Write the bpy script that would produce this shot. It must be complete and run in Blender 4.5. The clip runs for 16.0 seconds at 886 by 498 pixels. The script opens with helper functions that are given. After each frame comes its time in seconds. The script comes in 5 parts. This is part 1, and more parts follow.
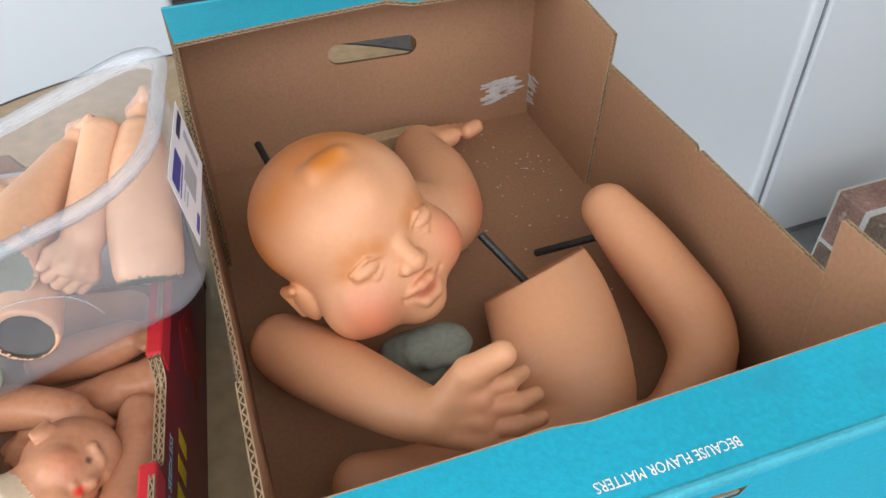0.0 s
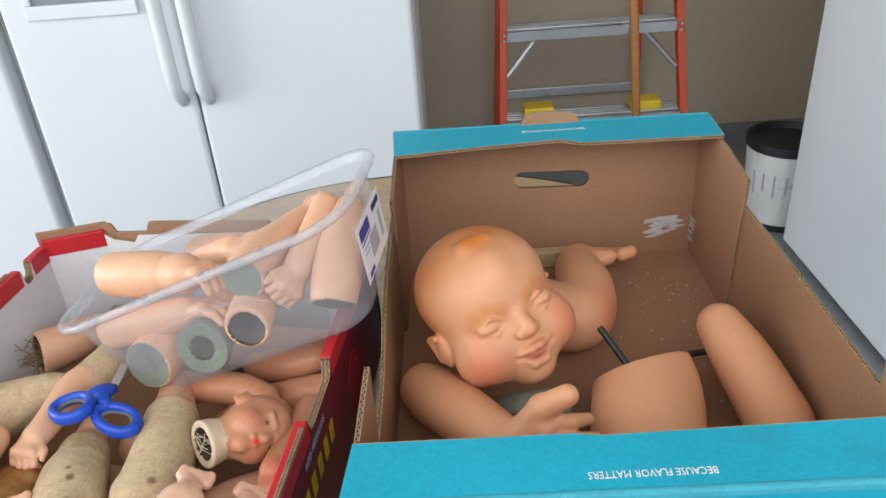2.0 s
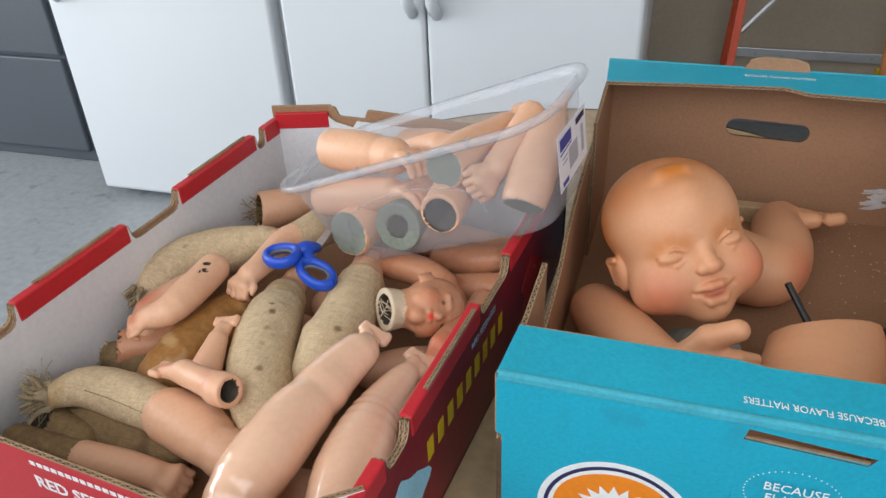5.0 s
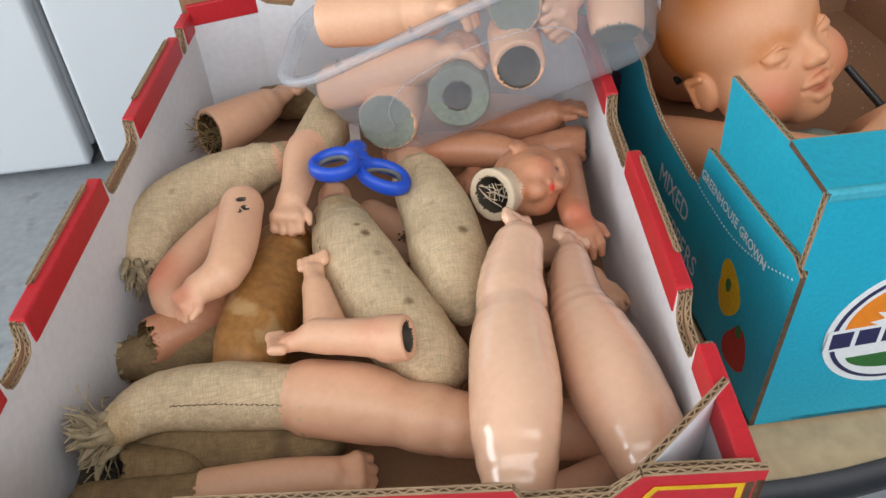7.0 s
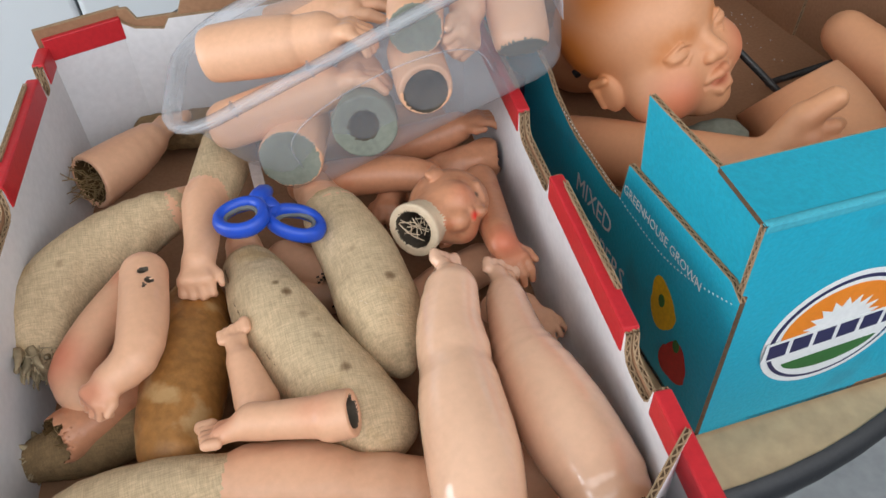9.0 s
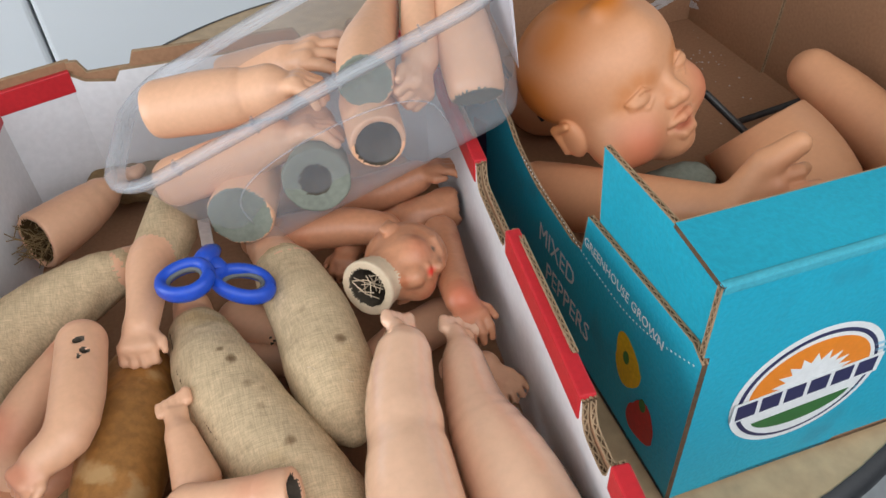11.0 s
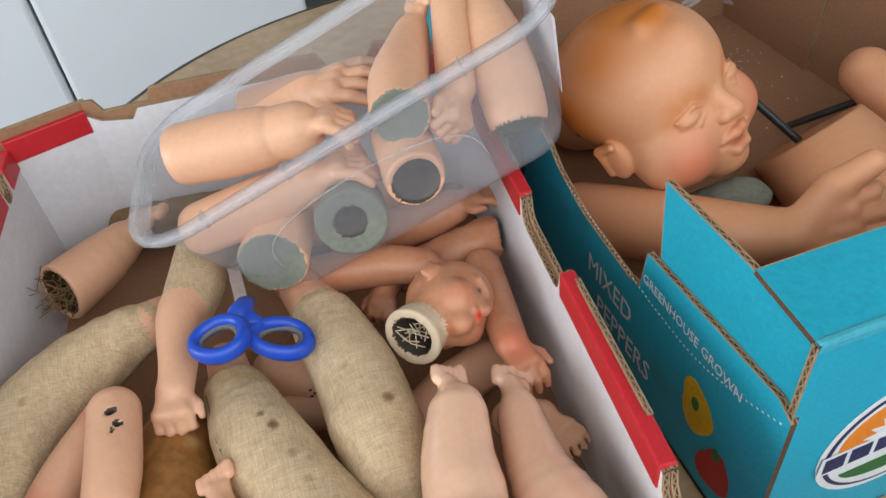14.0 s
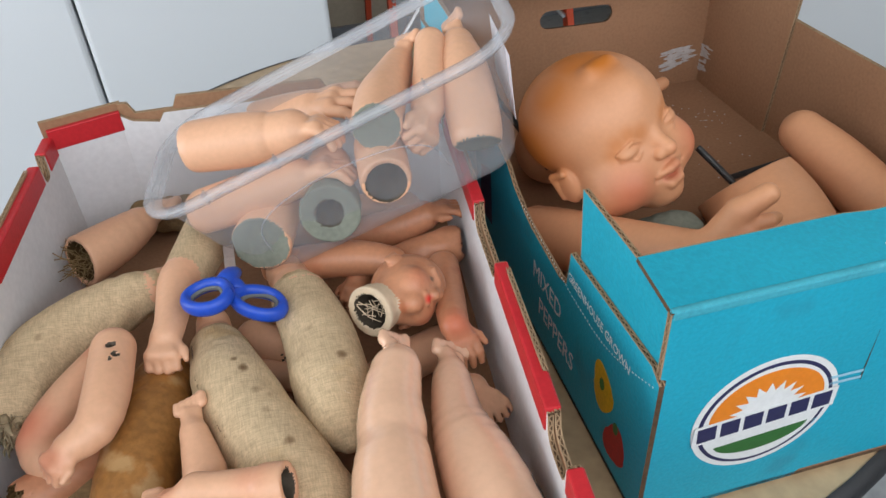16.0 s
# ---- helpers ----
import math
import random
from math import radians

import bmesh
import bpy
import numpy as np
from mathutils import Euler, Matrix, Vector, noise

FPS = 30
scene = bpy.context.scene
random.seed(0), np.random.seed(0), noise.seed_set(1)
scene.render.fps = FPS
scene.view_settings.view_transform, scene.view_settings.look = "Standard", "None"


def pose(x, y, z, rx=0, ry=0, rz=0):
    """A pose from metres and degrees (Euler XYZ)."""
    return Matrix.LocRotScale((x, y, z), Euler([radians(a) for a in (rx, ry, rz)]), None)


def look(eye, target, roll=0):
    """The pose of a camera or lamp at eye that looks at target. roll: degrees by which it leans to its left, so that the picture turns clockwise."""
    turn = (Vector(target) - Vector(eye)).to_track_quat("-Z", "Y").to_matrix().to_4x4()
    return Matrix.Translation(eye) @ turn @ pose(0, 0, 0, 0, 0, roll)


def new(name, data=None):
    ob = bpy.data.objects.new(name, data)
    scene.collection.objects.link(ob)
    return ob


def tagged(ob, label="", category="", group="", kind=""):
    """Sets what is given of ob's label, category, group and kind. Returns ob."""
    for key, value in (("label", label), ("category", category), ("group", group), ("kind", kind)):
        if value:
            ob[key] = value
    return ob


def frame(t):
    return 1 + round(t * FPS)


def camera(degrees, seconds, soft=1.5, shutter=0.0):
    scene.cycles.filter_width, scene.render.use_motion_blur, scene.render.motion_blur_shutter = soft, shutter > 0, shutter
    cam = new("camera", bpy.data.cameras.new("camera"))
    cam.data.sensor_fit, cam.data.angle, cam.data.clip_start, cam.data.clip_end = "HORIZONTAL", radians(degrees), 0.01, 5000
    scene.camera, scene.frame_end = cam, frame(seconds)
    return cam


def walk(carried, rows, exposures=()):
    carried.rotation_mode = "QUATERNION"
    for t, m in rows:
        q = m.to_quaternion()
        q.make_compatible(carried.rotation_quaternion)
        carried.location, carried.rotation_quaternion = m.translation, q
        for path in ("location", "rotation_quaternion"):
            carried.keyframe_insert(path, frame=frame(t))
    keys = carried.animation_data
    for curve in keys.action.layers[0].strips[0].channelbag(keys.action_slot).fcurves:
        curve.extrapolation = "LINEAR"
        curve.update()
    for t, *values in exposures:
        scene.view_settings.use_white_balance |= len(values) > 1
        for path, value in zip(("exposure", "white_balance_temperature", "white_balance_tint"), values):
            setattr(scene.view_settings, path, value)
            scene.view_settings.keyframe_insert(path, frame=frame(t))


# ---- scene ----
cam = camera(60.1, 16.0)
PATH = [
    (0, (0.429, 0.511, 1.28), (0.938, 1.904, -0.062), -0.7),
    (0.5, (0.481, 0.516, 1.272), (1.033, 1.926, -0.034), 0.3),
    (1, (0.513, 0.524, 1.26), (0.962, 2.045, 0.041), -1.5),
    (1.5, (0.534, 0.409, 1.304), (0.845, 2.067, 0.228), -3.0),
    (2, (0.484, 0.327, 1.32), (0.462, 2.06, 0.322), -4.3),
    (2.5, (0.456, 0.317, 1.311), (0.099, 2.025, 0.334), -3.8),
    (3, (0.457, 0.304, 1.301), (-0.055, 1.951, 0.288), -2.8),
    (3.2, (0.466, 0.3, 1.306), (-0.075, 1.927, 0.277), -2.6),
    (5.3, (0.494, 0.282, 1.302), (0.01, 1.883, 0.207), -2.7),
    (5.5, (0.504, 0.295, 1.292), (0.02, 1.901, 0.203), -3.8),
    (6, (0.478, 0.342, 1.308), (0.183, 1.974, 0.19), -3.3),
    (6.5, (0.311, 0.357, 1.252), (0.25, 1.97, 0.07), -3.6),
    (7, (0.164, 0.354, 1.213), (0.318, 1.86, -0.094), -3.6),
    (7.5, (0.127, 0.379, 1.206), (0.404, 1.791, -0.184), -2.9),
    (8, (0.135, 0.417, 1.218), (0.489, 1.772, -0.21), -2.1),
    (8.5, (0.146, 0.421, 1.234), (0.53, 1.781, -0.182), -2.6),
    (9, (0.155, 0.419, 1.24), (0.56, 1.792, -0.157), -2.9),
    (9.5, (0.164, 0.42, 1.24), (0.582, 1.816, -0.13), -3.3),
    (10, (0.171, 0.429, 1.238), (0.612, 1.837, -0.113), -3.3),
    (10.2, (0.179, 0.437, 1.241), (0.626, 1.853, -0.099), -3.4),
    (12.5, (0.193, 0.44, 1.227), (0.639, 1.857, -0.112), -3.5),
    (13, (0.193, 0.456, 1.231), (0.618, 1.873, -0.114), -4.8),
    (13.5, (0.184, 0.481, 1.246), (0.599, 1.894, -0.107), -6.0),
    (14, (0.188, 0.493, 1.241), (0.588, 1.91, -0.113), -7.1),
    (14.5, (0.194, 0.495, 1.242), (0.578, 1.916, -0.112), -7.5),
    (15, (0.191, 0.495, 1.24), (0.569, 1.934, -0.097), -6.8),
    (15.5, (0.174, 0.456, 1.245), (0.564, 1.929, -0.05), -5.1),
    (16, (0.201, 0.378, 1.261), (0.592, 1.904, 0.029), -3.3),
]
walk(cam, [(t, look(eye, target, roll)) for t, eye, target, roll in PATH], exposures=((0, 0.44), (1.5, 0.38), (3.0, 0.08), (6.0, 0.04), (16.0, 0.02)))

# ---- light ----
world = bpy.data.worlds.new("sky")
scene.world = world
world.use_nodes = True
wn = world.node_tree
sky = wn.nodes.new("ShaderNodeTexSky")
sky.sky_type = "NISHITA"
sky.sun_disc = False
sky.sun_elevation = radians(48)
sky.sun_rotation = radians(16)
wn.links.new(sky.outputs[0], wn.nodes["Background"].inputs[0])
wn.nodes["Background"].inputs[1].default_value = 0.1

sun = new("sun", bpy.data.lights.new("sun", "SUN"))
sun.data.energy, sun.data.angle, sun.data.color = 2.0, radians(1.0), (1.0, 0.95, 0.88)
sun.matrix_world = look((2, 7, 7), (0, 0, 0))


def area(name, eye, target, w, h, power, color):
    ob = new(name, bpy.data.lights.new(name, "AREA"))
    ob.data.shape, ob.data.size, ob.data.size_y = "RECTANGLE", w, h
    ob.data.energy, ob.data.color = power, color
    ob.matrix_world = look(eye, target)
    return ob


# daylight that enters through the open garage doors behind and at the side
area("door_daylight", (0.2, -0.33, 1.9), (0.2, 2.0, 1.1), 4.4, 1.3, 47, (0.97, 0.985, 1.0))
area("side_door_daylight", (-3.1, 0.75, 1.45), (0.0, 0.9, 1.15), 2.2, 1.9, 88, (0.90, 0.955, 1.0))


# ---- materials ----
def mat(name, color, rough=0.6, dark=0.75, scale=8.0, fine=120.0, bump=0.15, metal=0.0, coat=0.0, spec=0.5, stain=None, stain_size=6.0, stain_at=0.62):
    m = bpy.data.materials.new(name)
    m.use_nodes = True
    n, l = m.node_tree.nodes, m.node_tree.links
    b = n["Principled BSDF"]
    co = n.new("ShaderNodeTexCoord")
    big, small = n.new("ShaderNodeTexNoise"), n.new("ShaderNodeTexNoise")
    big.inputs["Scale"].default_value, small.inputs["Scale"].default_value = scale, fine
    big.inputs["Detail"].default_value = small.inputs["Detail"].default_value = 4.0
    add = n.new("ShaderNodeMath")
    add.operation = "ADD"
    ramp = n.new("ShaderNodeValToRGB")
    ramp.color_ramp.elements[0].position, ramp.color_ramp.elements[1].position = 0.75, 1.25
    ramp.color_ramp.elements[0].color = (*[c * dark for c in color], 1)
    ramp.color_ramp.elements[1].color = (*color, 1)
    half = n.new("ShaderNodeMath")
    half.operation = "MULTIPLY"
    half.inputs[1].default_value = 1.0
    for t in (big, small):
        l.new(co.outputs["Object"], t.inputs["Vector"])
    l.new(big.outputs[0], add.inputs[0])
    l.new(small.outputs[0], add.inputs[1])
    l.new(add.outputs[0], half.inputs[0])
    ramp.color_ramp.elements[1].position = 1.0
    ramp.color_ramp.elements[0].position = 0.0
    mid = n.new("ShaderNodeMapRange")
    mid.inputs[1].default_value, mid.inputs[2].default_value = 0.75, 1.25
    l.new(half.outputs[0], mid.inputs[0])
    l.new(mid.outputs[0], ramp.inputs[0])
    out = ramp.outputs[0]
    if stain:
        sp = n.new("ShaderNodeTexNoise")
        sp.inputs["Scale"].default_value, sp.inputs["Detail"].default_value = stain_size, 5.0
        l.new(co.outputs["Object"], sp.inputs["Vector"])
        r = n.new("ShaderNodeMapRange")
        r.inputs[1].default_value, r.inputs[2].default_value = stain_at, stain_at + 0.1
        l.new(sp.outputs[0], r.inputs[0])
        mx = n.new("ShaderNodeMix")
        mx.data_type = "RGBA"
        l.new(r.outputs[0], mx.inputs["Factor"])
        l.new(out, mx.inputs["A"])
        mx.inputs["B"].default_value = (*stain, 1)
        out = mx.outputs["Result"]
    l.new(out, b.inputs["Base Color"])
    b.inputs["Roughness"].default_value = rough
    b.inputs["Metallic"].default_value = metal
    b.inputs["Coat Weight"].default_value = coat
    b.inputs["Coat Roughness"].default_value = 0.15
    b.inputs["Specular IOR Level"].default_value = spec
    bp = n.new("ShaderNodeBump")
    bp.inputs["Strength"].default_value, bp.inputs["Distance"].default_value = bump, 0.002
    l.new(small.outputs[0], bp.inputs["Height"])
    l.new(bp.outputs[0], b.inputs["Normal"])
    m["colour_out"] = 0
    return m


def tint(m, attribute, color):
    """Mixes painted pigment of that colour over m, by a float attribute of the mesh."""
    n, l = m.node_tree.nodes, m.node_tree.links
    b = n["Principled BSDF"]
    old = b.inputs["Base Color"].links[0].from_socket
    at = n.new("ShaderNodeAttribute")
    at.attribute_name = attribute
    mx = n.new("ShaderNodeMix")
    mx.data_type = "RGBA"
    l.new(at.outputs["Fac"], mx.inputs["Factor"])
    l.new(old, mx.inputs["A"])
    mx.inputs["B"].default_value = (*color, 1)
    l.new(mx.outputs["Result"], b.inputs["Base Color"])
    return m


def weave(m, size=1300.0, strength=0.35, dark=0.72):
    """Crossed threads over a cloth material, in bump and tone."""
    n, l = m.node_tree.nodes, m.node_tree.links
    b = n["Principled BSDF"]
    co = n.new("ShaderNodeTexCoord")
    a2 = n.new("ShaderNodeMath")
    for i, sc in enumerate(((size, size * 0.07, size * 0.3), (size * 0.07, size, size * 0.3))):
        mp, no = n.new("ShaderNodeMapping"), n.new("ShaderNodeTexNoise")
        mp.inputs["Scale"].default_value = sc
        mp.inputs["Rotation"].default_value = (0.3, 0.2, 0.5)
        no.inputs["Scale"].default_value, no.inputs["Detail"].default_value = 1.0, 2.0
        l.new(co.outputs["Object"], mp.inputs["Vector"])
        l.new(mp.outputs[0], no.inputs["Vector"])
        l.new(no.outputs[0], a2.inputs[i])
    r = n.new("ShaderNodeMapRange")
    r.inputs[1].default_value, r.inputs[2].default_value = 0.7, 1.3
    r.inputs[3].default_value, r.inputs[4].default_value = dark, 1.05
    l.new(a2.outputs[0], r.inputs[0])
    old = b.inputs["Base Color"].links[0].from_socket
    mx = n.new("ShaderNodeVectorMath")
    mx.operation = "SCALE"
    l.new(old, mx.inputs[0])
    l.new(r.outputs[0], mx.inputs["Scale"])
    l.new(mx.outputs[0], b.inputs["Base Color"])
    bp = n.new("ShaderNodeBump")
    bp.inputs["Strength"].default_value, bp.inputs["Distance"].default_value = strength, 0.0008
    l.new(a2.outputs[0], bp.inputs["Height"])
    l.new(bp.outputs[0], b.inputs["Normal"])
    return m


KRAFT = mat("kraft_cardboard", (0.37, 0.20, 0.112), 0.8, 0.8, 5, 260, 0.12, spec=0.25)
FLUTE = mat("cardboard_flute", (0.40, 0.27, 0.16), 0.85, 0.7, 60, 300, 0.1, spec=0.2)
# solid board edge coloured dark, as the shaded gaps between flutes
GAP_SHADE = mat("flute_gap_shade", (0.14, 0.085, 0.05), 0.9, 0.6, 60, 300, 0.1, spec=0.1)
TEAL = mat("teal_print", (0.014, 0.385, 0.53), 0.5, 0.82, 6, 320, 0.22, spec=0.35, stain=(0.02, 0.29, 0.40), stain_size=14, stain_at=0.62)
TEAL_WORN = mat("worn_teal_fold", (0.06, 0.40, 0.50), 0.6, 0.8, 30, 320, 0.2, spec=0.3, stain=(0.14, 0.45, 0.52), stain_size=60, stain_at=0.68)
RED = mat("red_print", (0.55, 0.022, 0.03), 0.42, 0.85, 8, 260, 0.1, spec=0.4)
WINE = mat("dark_red_panel", (0.25, 0.01, 0.02), 0.4, 0.7, 14, 200, 0.1)
WHITECARD = mat("white_board", (0.74, 0.73, 0.74), 0.62, 0.9, 5, 160, 0.08, spec=0.3)
INK_W = mat("white_ink", (0.82, 0.82, 0.8), 0.5, 0.9, 30, 300, 0.05)
INK_N = mat("navy_ink", (0.022, 0.022, 0.085), 0.5, 0.85, 30, 300, 0.05)
INK_O = mat("orange_ink", (0.85, 0.24, 0.01), 0.5, 0.9, 30, 300, 0.05)
INK_G = mat("green_ink", (0.03, 0.15, 0.03), 0.5, 0.85, 30, 300, 0.05)
INK_Y = mat("yellow_ink", (0.78, 0.45, 0.01), 0.5, 0.75, 40, 300, 0.05)
INK_R = mat("red_ink", (0.5, 0.015, 0.015), 0.5, 0.7, 40, 300, 0.05)
INK_B = mat("blue_ink", (0.05, 0.06, 0.32), 0.5, 0.85, 30, 300, 0.05)
INK_L = mat("pale_blue_ink", (0.35, 0.62, 0.75), 0.5, 0.8, 30, 300, 0.05)
INK_K = mat("grey_ink", (0.45, 0.45, 0.5), 0.5, 0.8, 30, 300, 0.05)
FRIDGE = mat("white_enamel", (0.70, 0.72, 0.74), 0.28, 0.96, 2, 420, 0.08, spec=0.5)
SEAL = mat("grey_gasket", (0.25, 0.26, 0.28), 0.6, 0.8, 10, 100, 0.1)
FLOOR = mat("painted_concrete", (0.33, 0.35, 0.36), 0.42, 0.78, 1.6, 40, 0.12, spec=0.45, stain=(0.2, 0.215, 0.225), stain_size=14, stain_at=0.60)
WALL = mat("tan_wall_paint", (0.54, 0.455, 0.345), 0.85, 0.88, 1.2, 90, 0.12, spec=0.2)
CEIL = mat("ceiling_paint", (0.46, 0.45, 0.43), 0.9, 0.93, 1.2, 60, 0.12, spec=0.2)
OAK = mat("varnished_plywood", (0.56, 0.395, 0.225), 0.35, 0.72, 5, 60, 0.05, spec=0.45)
BLACK = mat("black_rubber_edge", (0.018, 0.018, 0.02), 0.5, 0.7, 20, 200, 0.15)
STEEL = mat("brushed_aluminium", (0.62, 0.62, 0.62), 0.38, 0.8, 12, 300, 0.1, metal=0.85, stain=(0.35, 0.33, 0.3), stain_size=20, stain_at=0.63)
LADDER = mat("orange_fibreglass", (0.66, 0.075, 0.02), 0.5, 0.82, 6, 200, 0.12)
YELLOW = mat("yellow_plastic", (0.80, 0.55, 0.02), 0.45, 0.85, 10, 100, 0.05)
BROOM = mat("varnished_pole", (0.50, 0.20, 0.06), 0.4, 0.7, 9, 120, 0.08)
CABINET = mat("slate_steel", (0.075, 0.085, 0.10), 0.5, 0.85, 2, 120, 0.05)
ROD = mat("dark_steel_rod", (0.06, 0.06, 0.06), 0.45, 0.6, 60, 300, 0.2, metal=0.6)
PINE = mat("pale_wood", (0.52, 0.36, 0.20), 0.6, 0.8, 20, 200, 0.1)
CHALK = mat("white_paint_smear", (0.66, 0.62, 0.60), 0.85, 0.75, 60, 300, 0.25)
BLUE = mat("blue_plastic", (0.012, 0.075, 0.52), 0.38, 0.85, 12, 200, 0.05, spec=0.5)
GREYRUB = mat("grey_rubber_grip", (0.15, 0.155, 0.15), 0.7, 0.8, 20, 250, 0.1)
LABEL = mat("label_paper", (0.80, 0.79, 0.84), 0.5, 0.94, 10, 200, 0.04)


def clear_plastic(name, low, high):
    m = bpy.data.materials.new(name)
    m.use_nodes = True
    n, l = m.node_tree.nodes, m.node_tree.links
    b = n["Principled BSDF"]
    b.inputs["Base Color"].default_value = (0.66, 0.67, 0.70, 1)
    b.inputs["Roughness"].default_value = 0.22
    no = n.new("ShaderNodeTexNoise")
    no.inputs["Scale"].default_value = 14
    r = n.new("ShaderNodeMapRange")
    r.inputs[3].default_value, r.inputs[4].default_value = low, high
    l.new(no.outputs[0], r.inputs[0])
    tr = n.new("ShaderNodeBsdfTransparent")
    tr.inputs[0].default_value = (0.92, 0.925, 0.935, 1)
    mx = n.new("ShaderNodeMixShader")
    l.new(r.outputs[0], mx.inputs[0])
    l.new(tr.outputs[0], mx.inputs[1])
    l.new(b.outputs[0], mx.inputs[2])
    l.new(mx.outputs[0], n["Material Output"].inputs[0])
    return m


PLASTIC = clear_plastic("cloudy_clear_plastic", 0.15, 0.24)
PLASTIC_RIM = clear_plastic("thick_clear_plastic", 0.26, 0.40)


# ---- building tools ----
def part(name, bm, material, parent=None, label="", smooth=False):
    me = bpy.data.meshes.new(name)
    bmesh.ops.recalc_face_normals(bm, faces=bm.faces)
    bm.to_mesh(me)
    bm.free()
    for m in (material if isinstance(material, (list, tuple)) else [material]):
        me.materials.append(m)
    if smooth:
        for p in me.polygons:
            p.use_smooth = True
    ob = new(name, me)
    ob.parent = parent
    if label:
        ob["label"] = label
    return ob


def thing(name, label, category, m=None, group="", kind=""):
    ob = new(name)
    ob.empty_display_size = 0.02
    if m is not None:
        ob.matrix_world = m
    return tagged(ob, label, category, group, kind)


def box(x0, y0, z0, x1, y1, z1, bevel=0.0, seg=2, bm=None):
    bm2 = bmesh.new()
    bmesh.ops.create_cube(bm2, size=1)
    for v in bm2.verts:
        v.co = Vector(((x0 + x1) / 2 + v.co.x * (x1 - x0), (y0 + y1) / 2 + v.co.y * (y1 - y0), (z0 + z1) / 2 + v.co.z * (z1 - z0)))
    if bevel:
        bmesh.ops.bevel(bm2, geom=bm2.edges[:], offset=bevel, segments=seg, affect="EDGES", profile=0.5)
    return bm2


def tube(points, radii, sides=12, caps=True, bm=None):
    """A round tube along points."""
    bm = bm or bmesh.new()
    pts = [Vector(p) for p in points]
    rings = []
    for i, p in enumerate(pts):
        d = (pts[min(i + 1, len(pts) - 1)] - pts[max(i - 1, 0)]).normalized()
        a = d.orthogonal().normalized() if not rings else (prev - d * prev.dot(d)).normalized()
        prev = a
        b = d.cross(a)
        r = radii[i] if isinstance(radii, (list, tuple)) else radii
        rings.append([bm.verts.new(p + (a * math.cos(2 * math.pi * k / sides) + b * math.sin(2 * math.pi * k / sides)) * r) for k in range(sides)])
    for r0, r1 in zip(rings, rings[1:]):
        for k in range(sides):
            bm.faces.new((r0[k], r0[(k + 1) % sides], r1[(k + 1) % sides], r1[k]))
    if caps:
        bm.faces.new(rings[0][::-1])
        bm.faces.new(rings[-1])
    return bm


def merge(*bms):
    out = bmesh.new()
    for b in bms:
        me = bpy.data.meshes.new("tmp")
        b.to_mesh(me)
        b.free()
        out.from_mesh(me)
        bpy.data.meshes.remove(me)
    return out


def plate(loops, depth, M=None):
    """A flat plate: outer loop and holes in (u, w), from 0 to depth along the third axis."""
    bm = bmesh.new()
    fronts = [[bm.verts.new((u, w, 0)) for u, w in lp] for lp in loops]
    edges = [bm.edges.new((f[i], f[(i + 1) % len(f)])) for f in fronts for i in range(len(f))]
    made = bmesh.ops.triangle_fill(bm, use_beauty=True, use_dissolve=False, edges=edges)
    faces = [g for g in made["geom"] if isinstance(g, bmesh.types.BMFace)]
    back = {v: bm.verts.new((v.co.x, v.co.y, depth)) for f in fronts for v in f}
    for f in faces:
        nf = bm.faces.new([back[v] for v in reversed(f.verts)])
        nf.material_index = 1
    for f in fronts:
        for i in range(len(f)):
            a, b = f[i], f[(i + 1) % len(f)]
            q = bm.faces.new((a, b, back[b], back[a]))
            q.material_index = 2
    if M is not None:
        bmesh.ops.transform(bm, matrix=M, verts=bm.verts)
    return bm


def flutes(bm, a, b, depth, out, pitch=0.0075, mi=3, h=0.0009):
    """Liners and the waved middle sheet on a cut cardboard edge from a to b (u, w), out: the way it faces."""
    a, b, out = Vector(a), Vector(b), Vector(out)
    length = (b - a).length
    n = max(4, int(length / pitch * 6))

    def strip(f, half):
        last = None
        for i in range(n + 1):
            p = a.lerp(b, i / n)
            t = f(i)
            now = []
            for dt, hh in ((-half, 0), (-half, h), (half, h), (half, 0)):
                q = p + out * hh
                now.append(bm.verts.new((q.x, q.y, min(max(t + dt, 0.0), depth))))
            if last:
                for k in range(3):
                    fc = bm.faces.new((last[k], last[k + 1], now[k + 1], now[k]))
                    fc.material_index = mi
            last = now
    strip(lambda i: depth / 2 + (depth / 2 - 0.0009) * math.sin(i * math.pi / 3), 0.0004)
    n2 = n
    n = 2
    strip(lambda i: 0.0004, 0.0004)
    strip(lambda i: depth - 0.0004, 0.0004)
    n = n2


def panel(name, loops, depth, M, outer, inner, parent, edges=(), label=""):
    """A sheet of corrugated board. edges: pairs of corners of the outer loop whose cut shows."""
    bm = plate(loops, depth)
    lp = [Vector(p) for p in loops[0]]
    area2 = sum(lp[i].x * lp[(i + 1) % len(lp)].y - lp[(i + 1) % len(lp)].x * lp[i].y for i in range(len(lp)))
    cut = bmesh.new()
    for i in edges:
        p, q = lp[i % len(lp)], lp[(i + 1) % len(lp)]
        d = (q - p).normalized()
        out = Vector((d.y, -d.x)) * (1 if area2 > 0 else -1)
        flutes(cut, p, q, depth, out)
    ob = part_raw(name, bm, [outer, inner, GAP_SHADE, FLUTE], parent, label)
    ob.data.transform(M)
    if len(cut.verts):
        edge = part_raw("cut_edge", cut, [FLUTE] * 4, ob)
        edge.data.transform(M)
        edge["kind"] = "stuff"
    else:
        cut.free()
    return ob


